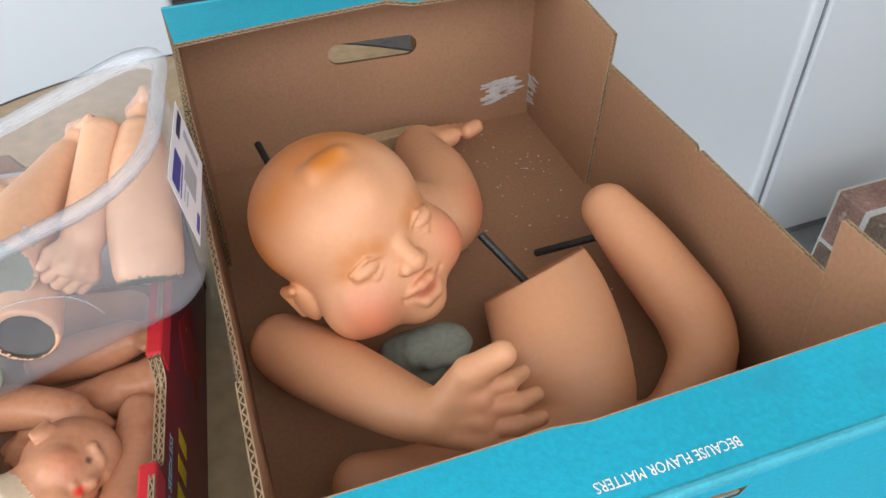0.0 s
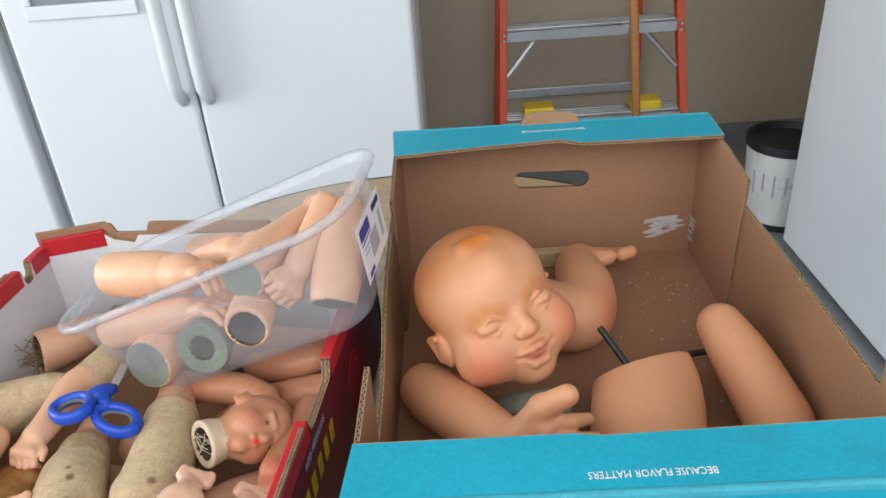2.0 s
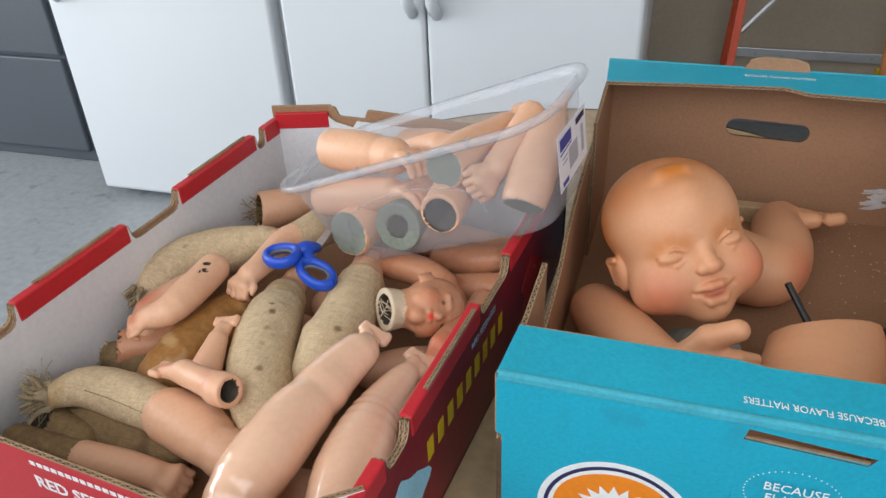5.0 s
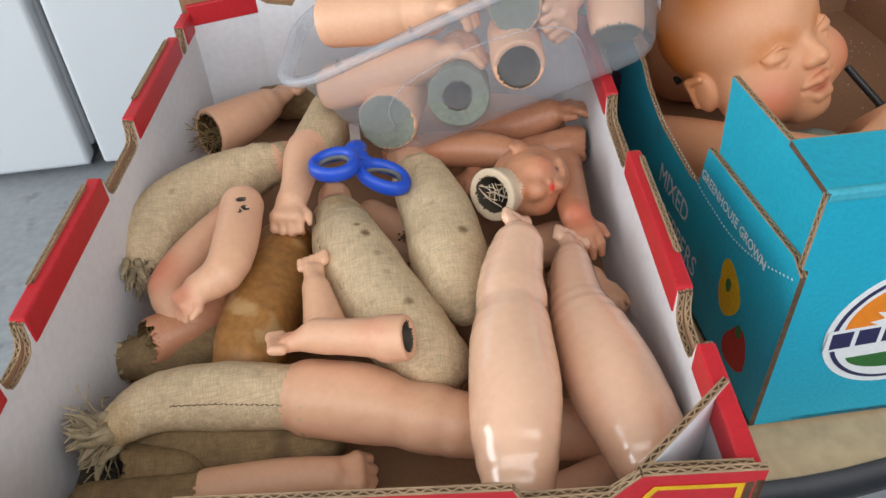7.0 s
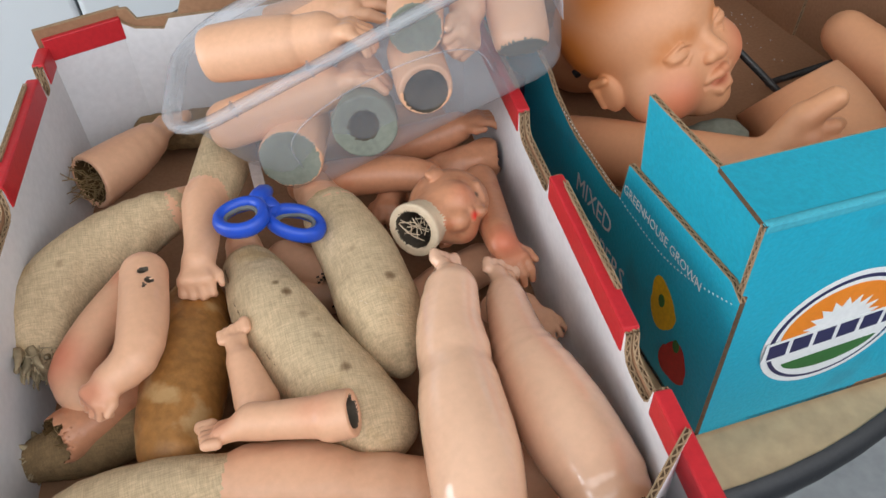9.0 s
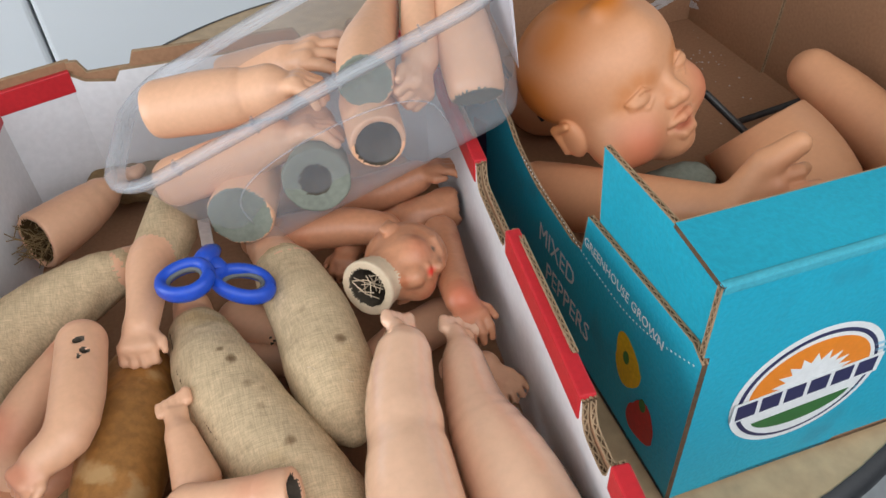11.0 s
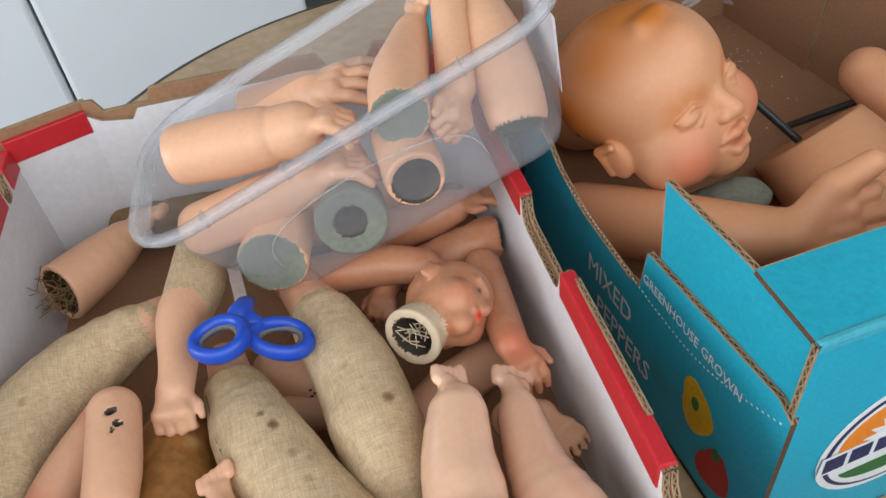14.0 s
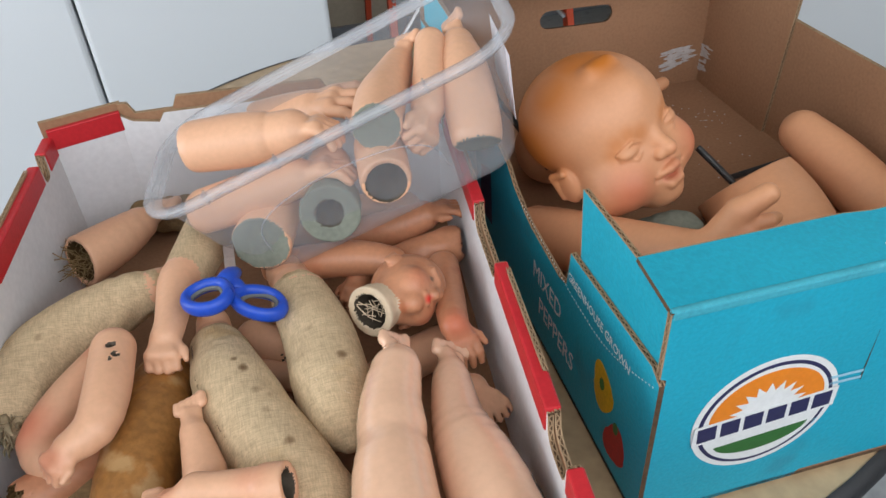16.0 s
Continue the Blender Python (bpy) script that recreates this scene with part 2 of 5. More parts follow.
def part_raw(name, bm, mats, parent, label=""):
    me = bpy.data.meshes.new(name)
    bm.normal_update()
    bm.to_mesh(me)
    bm.free()
    for m in mats:
        me.materials.append(m)
    ob = new(name, me)
    ob.parent = parent
    if label:
        ob["label"] = label
    return ob


def axes(origin, u, w, t):
    m = Matrix.Identity(4)
    for i, v in enumerate((u, w, t)):
        m.col[i][:3] = Vector(v)
    m.col[3][:3] = Vector(origin)
    return m


def lettering(body, size, M, material, parent, name="lettering", align="CENTER", squeeze=1.0, bold=0.0):
    cu = bpy.data.curves.new(name, "FONT")
    cu.body, cu.size, cu.extrude, cu.align_x, cu.align_y = body, size, 0.00008, align, "CENTER"
    cu.offset = bold
    cu.resolution_u = 2
    tmp = new("tmp", cu)
    me = bpy.data.meshes.new_from_object(tmp.evaluated_get(bpy.context.evaluated_depsgraph_get()))
    bpy.data.objects.remove(tmp)
    me.transform(M @ Matrix.Diagonal((squeeze, 1, 1, 1)))
    me.materials.clear()
    me.materials.append(material)
    ob = new(name, me)
    ob.parent = parent
    return ob


def disc(pts, M, depth, material, parent, name, label=""):
    bm = plate([pts], depth)
    bmesh.ops.transform(bm, matrix=M, verts=bm.verts)
    for f in bm.faces:
        f.material_index = 0
    return part(name, bm, material, parent, label)


def ellipse(cx, cy, rx, ry, n=40, a0=0, a1=360):
    k = n if a1 - a0 == 360 else n + 1
    return [(cx + rx * math.cos(radians(a0 + (a1 - a0) * i / n)), cy + ry * math.sin(radians(a0 + (a1 - a0) * i / n))) for i in range(k)]


# ---- the garage ----
def structure(name, bm, material, label, smooth=False):
    return tagged(part(name, bm, material, None, "", smooth), label, name.split("_")[0], kind="structure")


structure("floor", box(-3.3, -0.5, -0.1, 3.3, 3.5, 0), FLOOR, "grey painted concrete garage floor with dark specks and scuffs")
structure("ground", box(-400, -400, -0.25, 400, 400, -0.12), FLOOR, "pale concrete drive outside the garage")
structure("ceiling", box(-3.3, -0.5, 2.7, 3.3, 3.5, 2.8), CEIL, "plain white painted garage ceiling")
structure("wall_north", box(-3.3, 3.36, 0, 3.3, 3.5, 2.7), WALL, "tan painted garage wall behind the ladder")
structure("wall_east", box(3.15, -0.5, 0, 3.3, 3.36, 2.7), WALL, "plain tan painted garage wall")
wwest = merge(box(-3.3, -0.5, 0, -3.15, -0.38, 2.7), box(-3.3, 1.9, 0, -3.15, 3.36, 2.7), box(-3.3, -0.38, 2.45, -3.15, 1.9, 2.7))
structure("wall_west", wwest, WALL, "tan painted garage wall with an open side door")
structure("wall_south", merge(box(-3.15, -0.5, 0, -2.1, -0.38, 2.7), box(2.5, -0.5, 0, 3.15, -0.38, 2.7), box(-2.1, -0.5, 2.6, 2.5, -0.38, 2.7)), WALL, "tan garage wall round the open door")
structure("baseboard", box(-3.15, 3.345, 0, 3.15, 3.36, 0.09), SEAL, "dark dusty skirting strip along the wall")

TBL = Vector((0.42, 1.10, 0))
table = thing("round_table", "round varnished plywood folding table with a black rubber edge", "table", Matrix.Translation(TBL))
part("tabletop", tube([(0, 0, 0.722), (0, 0, 0.7495)], 0.492, 96), OAK, table)
bm = bmesh.new()
rings = []
for r, z in ((0.491, 0.719), (0.5, 0.722), (0.503, 0.735), (0.5, 0.748), (0.4915, 0.7505)):
    rings.append([bm.verts.new((r * math.cos(2 * math.pi * k / 96), r * math.sin(2 * math.pi * k / 96), z)) for k in range(96)])
for r0, r1 in zip(rings, rings[1:]):
    for k in range(96):
        bm.faces.new((r0[k], r0[(k + 1) % 96], r1[(k + 1) % 96], r1[k]))
part("edge_band", bm, BLACK, table, "black rubber edge band", True)
part("column", tube([(0, 0, 0.1), (0, 0, 0.72)], 0.035, 20), STEEL, table, smooth=True)
for a in range(4):
    c, s = math.cos(radians(45 + 90 * a)), math.sin(radians(45 + 90 * a))
    part("leg", tube([(0.03 * c, 0.03 * s, 0.16), (0.2 * c, 0.2 * s, 0.09), (0.4 * c, 0.4 * s, 0.022)], [0.022, 0.02, 0.018], 12), STEEL, table, smooth=True)


def fridge_side_by_side(m, w, label, split, dispenser=False, foot=True):
    f = thing("refrigerator", label, "refrigerator", m)
    part("body", box(0, 0.07, 0.05, w, 0.75, 1.76, 0.012), FRIDGE, f)
    part("kick_plate", box(0.02, 0.05, 0.0, w - 0.02, 0.7, 0.055), SEAL, f)
    xs = [0] + split + [w]
    for i, (a, b) in enumerate(zip(xs, xs[1:])):
        d = part("door", box(a + 0.003, 0, 0.03, b - 0.003, 0.066, 1.75, 0.012, 3), FRIDGE, f)
        if split:
            hx = b - 0.035 if i == 0 else a + 0.035
        else:
            hx = a + 0.05
        pts = [(hx, -0.002, 1.5), (hx, -0.045, 1.46), (hx, -0.052, 1.1), (hx, -0.052, 0.81), (hx, -0.045, 0.74), (hx, -0.002, 0.70)]
        hb = tube(pts, [0.016, 0.017, 0.018, 0.018, 0.018, 0.015], 12)
        part("handle", hb, FRIDGE, d, smooth=True)
        if dispenser and i == 0:
            part("dispenser", merge(box(a + 0.07, -0.012, 0.93, b - 0.09, -0.001, 0.965, 0.004), box(a + 0.07, -0.012, 0.965, a + 0.09, -0.001, 1.35, 0.004),
                                    box(b - 0.11, -0.012, 0.965, b - 0.09, -0.001, 1.35, 0.004), box(a + 0.07, -0.012, 1.33, b - 0.09, -0.001, 1.37, 0.004)), FRIDGE, d)
            part("recess", box(a + 0.09, -0.004, 0.965, b - 0.11, -0.0005, 1.33), SEAL, d)
    return f


fridge_side_by_side(pose(-1.385, 2.268, 0), 0.77, "white upright freezer with textured enamel door, beside another refrigerator", [], False)
fridge_side_by_side(pose(-0.585, 2.268, 0), 1.015, "white side-by-side refrigerator with a water dispenser", [0.435], True)
fr3 = thing("refrigerator", "white upright refrigerator seen from its hinge side", "refrigerator", pose(1.565, 2.49, 0, 0, 0, -90))
part("body", box(0, 0.040, 0.04, 0.93, 0.75, 1.74, 0.008), FRIDGE, fr3)
part("kick_plate", box(0.02, 0.06, 0, 0.91, 0.7, 0.045), SEAL, fr3)
d3 = part("door", box(0.002, 0, 0.025, 0.928, 0.034, 1.74, 0.01, 3), FRIDGE, fr3)
part("handle", merge(box(0.03, -0.05, 0.85, 0.07, -0.03, 1.5, 0.008), box(0.03, -0.035, 0.82, 0.07, 0.0, 0.90, 0.008), box(0.03, -0.035, 1.45, 0.07, 0.0, 1.5, 0.008)), FRIDGE, d3)
part("gasket", box(0.006, 0.034, 0.05, 0.924, 0.040, 1.73), SEAL, fr3)

cab = thing("tool_cabinet", "dark slate steel drawer cabinet standing on the garage floor", "cabinet", pose(-2.75, 2.47, 0))
part("body", box(0, 0.02, 0.0, 1.17, 0.6, 1.6, 0.006), CABINET, cab)
for i in range(4):
    part("drawer", box(0.015, 0, 0.05 + i * 0.38, 1.155, 0.024, 0.05 + i * 0.38 + 0.366, 0.006), CABINET, cab)

lad = thing("stepladder", "orange fibreglass stepladder with aluminium steps, leaning by the wall", "ladder", pose(0.985, 2.74, 0))
for s in (-1, 1):
    def rail(y0, y1, x0, x1, wdt, name, material):
        b = box(-wdt / 2, -0.012, 0, wdt / 2, 0.012, 1, 0.002)
        sh = Matrix(((1, 0, s * (x1 - x0) / 1.8 * 1.0, 0), (0, 1, (y1 - y0) / 1.8, 0), (0, 0, 1, 0), (0, 0, 0, 1)))
        bmesh.ops.transform(b, matrix=Matrix.Diagonal((1, 1, 1.8, 1)), verts=b.verts)
        bmesh.ops.transform(b, matrix=Matrix.Translation((s * x0, y0, 0)) @ sh, verts=b.verts)
        part(name, b, material, lad)
    rail(-0.09, 0.36, 0.318, 0.235, 0.024, "front_rail", LADDER)
    rail(-0.05, 0.40, 0.318, 0.235, 0.010, "rail_web", LADDER)
    rail(0.56, 0.44, 0.29, 0.22, 0.022, "rear_rail", LADDER)
for k in range(1, 6):
    z = 0.28 * k + 0.12
    hw, y = 0.318 - z * 0.0461 - 0.012, -0.09 + z * 0.25
    st = merge(box(-hw, y - 0.012, z - 0.035, hw, y - 0.006, z, 0.001), box(-hw, y - 0.012, z - 0.004, hw, y + 0.085, z, 0.001),
               *[box(-hw, y + 0.006 + 0.02 * q, z, hw, y + 0.014 + 0.02 * q, z + 0.003) for q in range(4)])
    so = part("step", st, STEEL, lad)
    for s in (-1, 1):
        for dz in (-0.008, -0.028):
            part("rivet", tube([(s * (hw + 0.010), y - 0.030, z + dz), (s * (hw + 0.010), y - 0.014, z + dz)], 0.005, 8), STEEL, so)
        if k in (1, 2):
            part("brace", tube([(s * (hw - 0.10), y + 0.01, z - 0.03), (s * (hw + 0.004), y - 0.03, z - 0.145)], 0.009, 6), STEEL, so)
    if k < 2:
        for s in (-1, 1):
            part("step_pad", box(s * hw * 0.62 - 0.05, y + 0.0, z + 0.003, s * hw * 0.62 + 0.05, y + 0.075, z + 0.035, 0.006), YELLOW, so)
for zz in (0.29, 0.9):
    part("rear_bar", box(-0.27 + zz * 0.04, 0.56 - zz * 0.067, zz, 0.27 - zz * 0.04, 0.575 - zz * 0.067, zz + 0.035, 0.002), STEEL, lad)

pole = thing("broom_handle", "varnished wooden broom handle leaning on the stepladder", "pole", pose(1.095, 2.62, 0))
part("shaft", tube([(0.03, 0, 0.05), (-0.02, 0.0, 0.7), (-0.085, 0.02, 1.45)], 0.0135, 16), BROOM, pole, smooth=True)
part("broom_head", box(-0.12, -0.03, 0.0, 0.18, 0.03, 0.06, 0.012), BLACK, pole)

bk = thing("bucket", "white plastic bucket with black rim, printed and scuffed", "bucket", Matrix.Translation((1.625, 2.68, 0)) @ Matrix.Diagonal((0.86, 0.86, 0.80, 1)))
part("shell", tube([(0, 0, 0.0), (0, 0, 0.012), (0, 0, 0.36)], [0.125, 0.13, 0.15], 32, True), mat("scuffed_white_plastic", (0.7, 0.69, 0.66), 0.5, 0.85, 6, 80, 0.1, stain=(0.2, 0.2, 0.2), stain_size=9, stain_at=0.66), bk, smooth=False)
rim = bmesh.new()
rr = []
for r, z in ((0.151, 0.345), (0.156, 0.352), (0.156, 0.385), (0.146, 0.388), (0.140, 0.38), (0.13, 0.362)):
    rr.append([rim.verts.new((r * math.cos(2 * math.pi * k / 40), r * math.sin(2 * math.pi * k / 40), z)) for k in range(40)])
for r0, r1 in zip(rr, rr[1:]):
    for k in range(40):
        rim.faces.new((r0[k], r0[(k + 1) % 40], r1[(k + 1) % 40], r1[k]))
rim.faces.new(rr[-1])
part("rim", rim, BLACK, bk, "black rim")
part("base_band", tube([(0, 0, 0.001), (0, 0, 0.03)], [0.133, 0.135], 32), BLACK, bk)
for i in range(4):
    a = radians(200 + i * 17)
    part("printed_bar", tube([(0.139 * math.cos(a), 0.139 * math.sin(a), 0.16 + 0.02 * (i % 2)), (0.146 * math.cos(a), 0.146 * math.sin(a), 0.26)], 0.004, 6), INK_K, bk)

# ---- teal pepper box ----
TX, TY, TZ, TW, TL, TH, TT = 0.404, 0.652, 0.7525, 0.408, 0.62, 0.204, 0.004
tb = thing("pepper_box", "open teal printed produce carton with plain kraft inside", "cardboard box", pose(TX, TY, TZ, 0, 0, -1.3))
SLOT = [(0.168 + a, 0.126 + b) for a, b in ellipse(0, 0, 0.012, 0.012, 8, 90, 270)] + [(0.245 + a, 0.124 + b) for a, b in ellipse(0, 0, 0.012, 0.012, 8, -90, 90)]
panel("bottom", [[(0, 0), (TW, 0), (TW, TL), (0, TL)]], TT, axes((0, 0, 0), (1, 0, 0), (0, 1, 0), (0, 0, 1)), KRAFT, KRAFT, tb)
# far end, with its hand hole and folded ledge
panel("end_panel", [[(0, 0), (TW, 0), (TW, TH), (0, TH)], SLOT], TT, axes((0, TL, 0), (1, 0, 0), (0, 0, 1), (0, -1, 0)), TEAL, KRAFT, tb)
LEDGE = [(0.0, 0), (TW, 0), (TW - 0.004, 0.078), (0.235, 0.074), (0.21, 0.060), (0.1, 0.070), (0.006, 0.082)]
panel("ledge", [LEDGE], TT, axes((0, TL, TH + 0.001), (1, 0, 0), (0, -1, 0), (0, 0, -1)), TEAL, KRAFT, tb, edges=range(1, 6))
panel("pull_tab", [[(0, 0), (0.075, 0), (0.072, 0.009), (0.06, 0.013), (0.02, 0.014), (0.006, 0.009)]], 0.004, axes((0.165, TL - 0.002, TH + 0.001), (1, 0, 0), (0, 0.25, 0.97), (0, -1, 0)), KRAFT, KRAFT, tb, edges=range(1, 5))
# near end
NSLOT = [(0.157, 0.187), (0.228, 0.183), (0.232, 0.190), (0.159, 0.196)]
panel("end_panel", [[(0.004, 0), (0.13, 0), (0.135, 0.006), (0.27, 0.006), (0.275, 0), (TW, 0), (TW, TH), (0, TH), (0, 0.15), (0.004, 0.148)], NSLOT], TT, axes((0, 0, 0), (1, 0, 0), (0, 0, 1), (0, 1, 0)), TEAL, KRAFT, tb, edges=(7,))
panel("ledge", [[(0.0, 0), (TW, 0), (TW, 0.055), (0.17, 0.05), (0.15, 0.053), (0.004, 0.053)]], TT, axes((0, 0, TH + 0.001), (1, 0, 0), (0, 1, 0), (0, 0, -1)), TEAL, KRAFT, tb, edges=range(1, 5))
panel("push_flap", [[(0.157, 0.10), (0.232, 0.10), (0.229, 0.184), (0.158, 0.187)]], 0.002, axes((0, -0.0045, 0), (1, 0, 0), (0, 0.03, 1), (0, 1, 0)), TEAL, KRAFT, tb, edges=(2,))
for y in (0, TL):
    part("folded_edge", box(0, y - 0.0004 if y == 0 else y - 0.005, TH - 0.006, TW, y + 0.005 if y == 0 else y + 0.0004, TH + 0.0018, 0.0018), TEAL_WORN, tb)
# side walls
LEFT = [(0, 0), (TL, 0), (TL, 0.15), (0.47, 0.15), (0.42, 0.152), (0.36, 0.148), (0.325, 0.142), (0.29, 0.134), (0.272, 0.122), (0.243, 0.112), (0.225, 0.108), (0.16, 0.104), (0.145, 0.108), (0.14, 0.143), (0.012, 0.150), (0, 0.143)]
panel("side_panel", [LEFT], TT, axes((0, 0, 0), (0, 1, 0), (0, 0, 1), (1, 0, 0)), TEAL, KRAFT, tb, edges=range(2, 15))
RIGHT = [(0, 0), (TL, 0), (TL, 0.153), (0.46, 0.153), (0.30, 0.155), (0.296, 0.15), (0.292, 0.154), (0.14, 0.152), (0, 0.15)]
panel("side_panel", [RIGHT], TT, axes((TW, 0, 0), (0, 1, 0), (0, 0, 1), (-1, 0, 0)), TEAL, KRAFT, tb, edges=range(2, 8))
for x, w in ((0.0045, 1), (TW - 0.0045, -1)):
    near = [(0.003, 0.004), (0.12, 0.004), (0.137, TH - 0.002), (0.05, TH - 0.001), (0.004, TH - 0.003)]
    far = [(TL - 0.004, 0.004), (TL - 0.004, TH - 0.004), (TL - 0.10, TH - 0.006), (TL - 0.177, TH - 0.014), (TL - 0.164, 0.004)]
    panel("corner_flap", [near], TT, axes((x, 0, 0), (0, 1, 0), (0, 0, 1), (w, 0, 0)), TEAL if w > 0 else KRAFT, KRAFT, tb, edges=(1, 2, 3))
    panel("corner_flap", [far], TT, axes((x, 0, 0), (0, 1, 0), (0, 0, 1), (w, 0, 0)), TEAL if w > 0 else KRAFT, KRAFT, tb, edges=(1, 2, 3))

# print on the near face: round emblem in plain shapes
FACE = axes((0, -0.0003, 0), (1, 0, 0), (0, 0, 1), (0, -1, 0))
CX, CZ = 0.086, 0.089


def turn(pts, a=4):
    c, s = math.cos(radians(a)), math.sin(radians(a))
    return [(CX + x * c - y * s, CZ + x * s + y * c) for x, y in pts]


def lift(h):
    return axes((0, -0.0003 - h, 0), (1, 0, 0), (0, 0, 1), (0, -1, 0))


disc(turn(ellipse(0, 0, 0.055, 0.054, 64)), FACE, 0.0002, INK_W, tb, "emblem_ground")
disc(turn(ellipse(0, 0, 0.0505, 0.0495, 64)), lift(0.0003), 0.0002, INK_N, tb, "emblem_ring")
disc(turn(ellipse(0, 0, 0.0475, 0.0465, 64)), lift(0.0006), 0.0002, INK_W, tb, "emblem_field")
disc(turn(ellipse(0, 0.006, 0.043, 0.037, 40, 0, 180)), lift(0.0009), 0.0002, INK_O, tb, "emblem_dome")
rays = []
for i in range(19):
    a = 10 * i
    r = 0.026 if i % 2 else 0.018
    rays.append((r * 1.1 * math.cos(radians(a)), 0.006 + r * math.sin(radians(a))))
disc(turn(rays), lift(0.0012), 0.0002, INK_W, tb, "emblem_burst")
disc(turn([(-0.0545, -0.012), (0.0535, -0.012), (0.0545, 0.0075), (-0.0535, 0.0075)]), lift(0.0015), 0.0002, INK_W, tb, "emblem_band")
for i in range(6):
    x = -0.051 + i * 0.0174
    disc(turn([(x, -0.0095), (x + 0.0140, -0.0095), (x + 0.0140, 0.005), (x, 0.005)]), lift(0.0018), 0.0002, INK_N, tb, "emblem_bar")
disc(turn(ellipse(0, -0.019, 0.037, 0.0185, 30, 190, 350)), lift(0.0009), 0.0002, INK_G, tb, "emblem_hill")
lettering("BECAUSE\nFLAVOR\nMATTERS", 0.0098, axes((0.193, -0.0058, 0.146), (1, 0, 0), (0, 0.03, 1), (0, -1, 0)), INK_W, tb, squeeze=0.95)
for i in range(46):
    a = 2 * math.pi * i / 46
    disc([(0.193 + 0.029 * math.cos(a) + 0.0005 * math.cos(b), 0.146 + 0.021 * math.sin(a) + 0.0005 * math.sin(b)) for b in (0, 1.57, 3.14, 4.71)], axes((0, -0.0056, 0), (1, 0, 0), (0, 0.03, 1), (0, -1, 0)), 0.0002, INK_W, tb, "dot")
for i, w in enumerate((0.085, 0.05)):
    disc([(0.115, 0.108 - i * 0.006), (0.115 + w, 0.107 - i * 0.006), (0.115 + w, 0.1095 - i * 0.006), (0.115, 0.1105 - i * 0.006)], lift(0.0003), 0.0002, INK_L, tb, "printed_bar")
disc([(0.115, 0.060), (0.128, 0.066), (0.126, 0.0685), (0.133, 0.068), (0.1295, 0.062), (0.1285, 0.0645), (0.1155, 0.0588)], lift(0.0003), 0.0002, INK_L, tb, "arrow")
# slogan on the ledges, read from the other side
lettering("BECAUSE FLAVOR MATTERS", 0.0085, axes((0.194, 0.016, TH + 0.0013), (-1, 0, 0), (0, -1, 0), (0, 0, 1)), INK_W, tb, squeeze=0.75)
lettering("BECAUSE FLAVOR MATTERS", 0.0085, axes((0.205, TL - 0.03, TH + 0.0013), (1, 0, 0), (0, 1, 0), (0, 0, 1)), INK_W, tb, squeeze=0.75)
# side print
SIDE = axes((-0.0004, 0, 0), (0, -1, 0), (0, 0, 1), (-1, 0, 0))
lettering("GREENHOUSE GROWN", 0.0115, SIDE @ Matrix.Translation((-0.088, 0.121, 0)), INK_W, tb, squeeze=0.88)
lettering("MIXED", 0.026, SIDE @ Matrix.Translation((-0.183, 0.071, 0)), INK_W, tb, squeeze=0.85)
lettering("PEPPERS", 0.026, SIDE @ Matrix.Translation((-0.16, 0.04, 0)), INK_W, tb, squeeze=0.85)
for i in range(60):
    v = 0.006 + 0.0042 * i
    z = 0.137 - 0.03 * math.sin(min(1, i / 22) * 1.57) + (0.0 if i < 30 else 0.0004 * (i - 30))
    disc([(-v - 0.0006, z - 0.0005), (-v + 0.0009, z - 0.0005), (-v + 0.0009, z + 0.0006), (-v - 0.0006, z + 0.0006)], SIDE, 0.0002, INK_W, tb, "dot")


def pepper(cx, cz, r, ink, stem, a):
    pts = []
    for i in range(36):
        t = 2 * math.pi * i / 36
        q = r * (1 + 0.09 * math.cos(3 * t)) * (1.0 if math.sin(t) > 0 else 1.12)
        x, y = q * 0.72 * math.cos(t), q * math.sin(t)
        pts.append((cx + x * math.cos(a) - y * math.sin(a), cz + x * math.sin(a) + y * math.cos(a)))
    disc(pts, SIDE, 0.0002, ink, tb, "pepper_print")
    disc([(cx - 0.001 + 0.004 * math.cos(t * 0.7), cz + stem * r + 0.006 * math.sin(t * 0.7)) for t in range(9)], axes((-0.0007, 0, 0), (0, -1, 0), (0, 0, 1), (-1, 0, 0)), 0.0002, INK_G, tb, "pepper_stem")


pepper(-0.068, 0.071, 0.021, INK_Y, 0.1, 0.2)
pepper(-0.041, 0.037, 0.020, INK_R, 0.8, -0.4)
random.seed(4)
for i in range(5):
    v = 0.35 + i * 0.05
    disc([(-v - 0.02 + random.uniform(-0.006, 0.006), 0.03 + random.uniform(0, 0.02)), (-v + 0.015, 0.035), (-v + 0.012, 0.1), (-v - 0.02, 0.09)], SIDE, 0.0002, INK_L if i % 2 else INK_N, tb, "printed_bar")


def smear(M, w, h, n, seed):
    random.seed(seed)
    for k_ in range(n):
        x, y = random.uniform(-w, w * 0.6), random.uniform(-h, h)
        a, b = random.uniform(0.004, 0.013), random.uniform(0.0008, 0.0026)
        pts = [(x + a * math.cos(t) * random.uniform(0.7, 1.2), y + b * math.sin(t) * random.uniform(0.6, 1.3) + 0.1 * a * math.cos(t)) for t in [k * math.pi / 5 for k in range(10)]]
        disc(pts, M @ Matrix.Translation((0, 0, 0.00006 * k_)), 0.00005, CHALK, tb, "paint_smear")


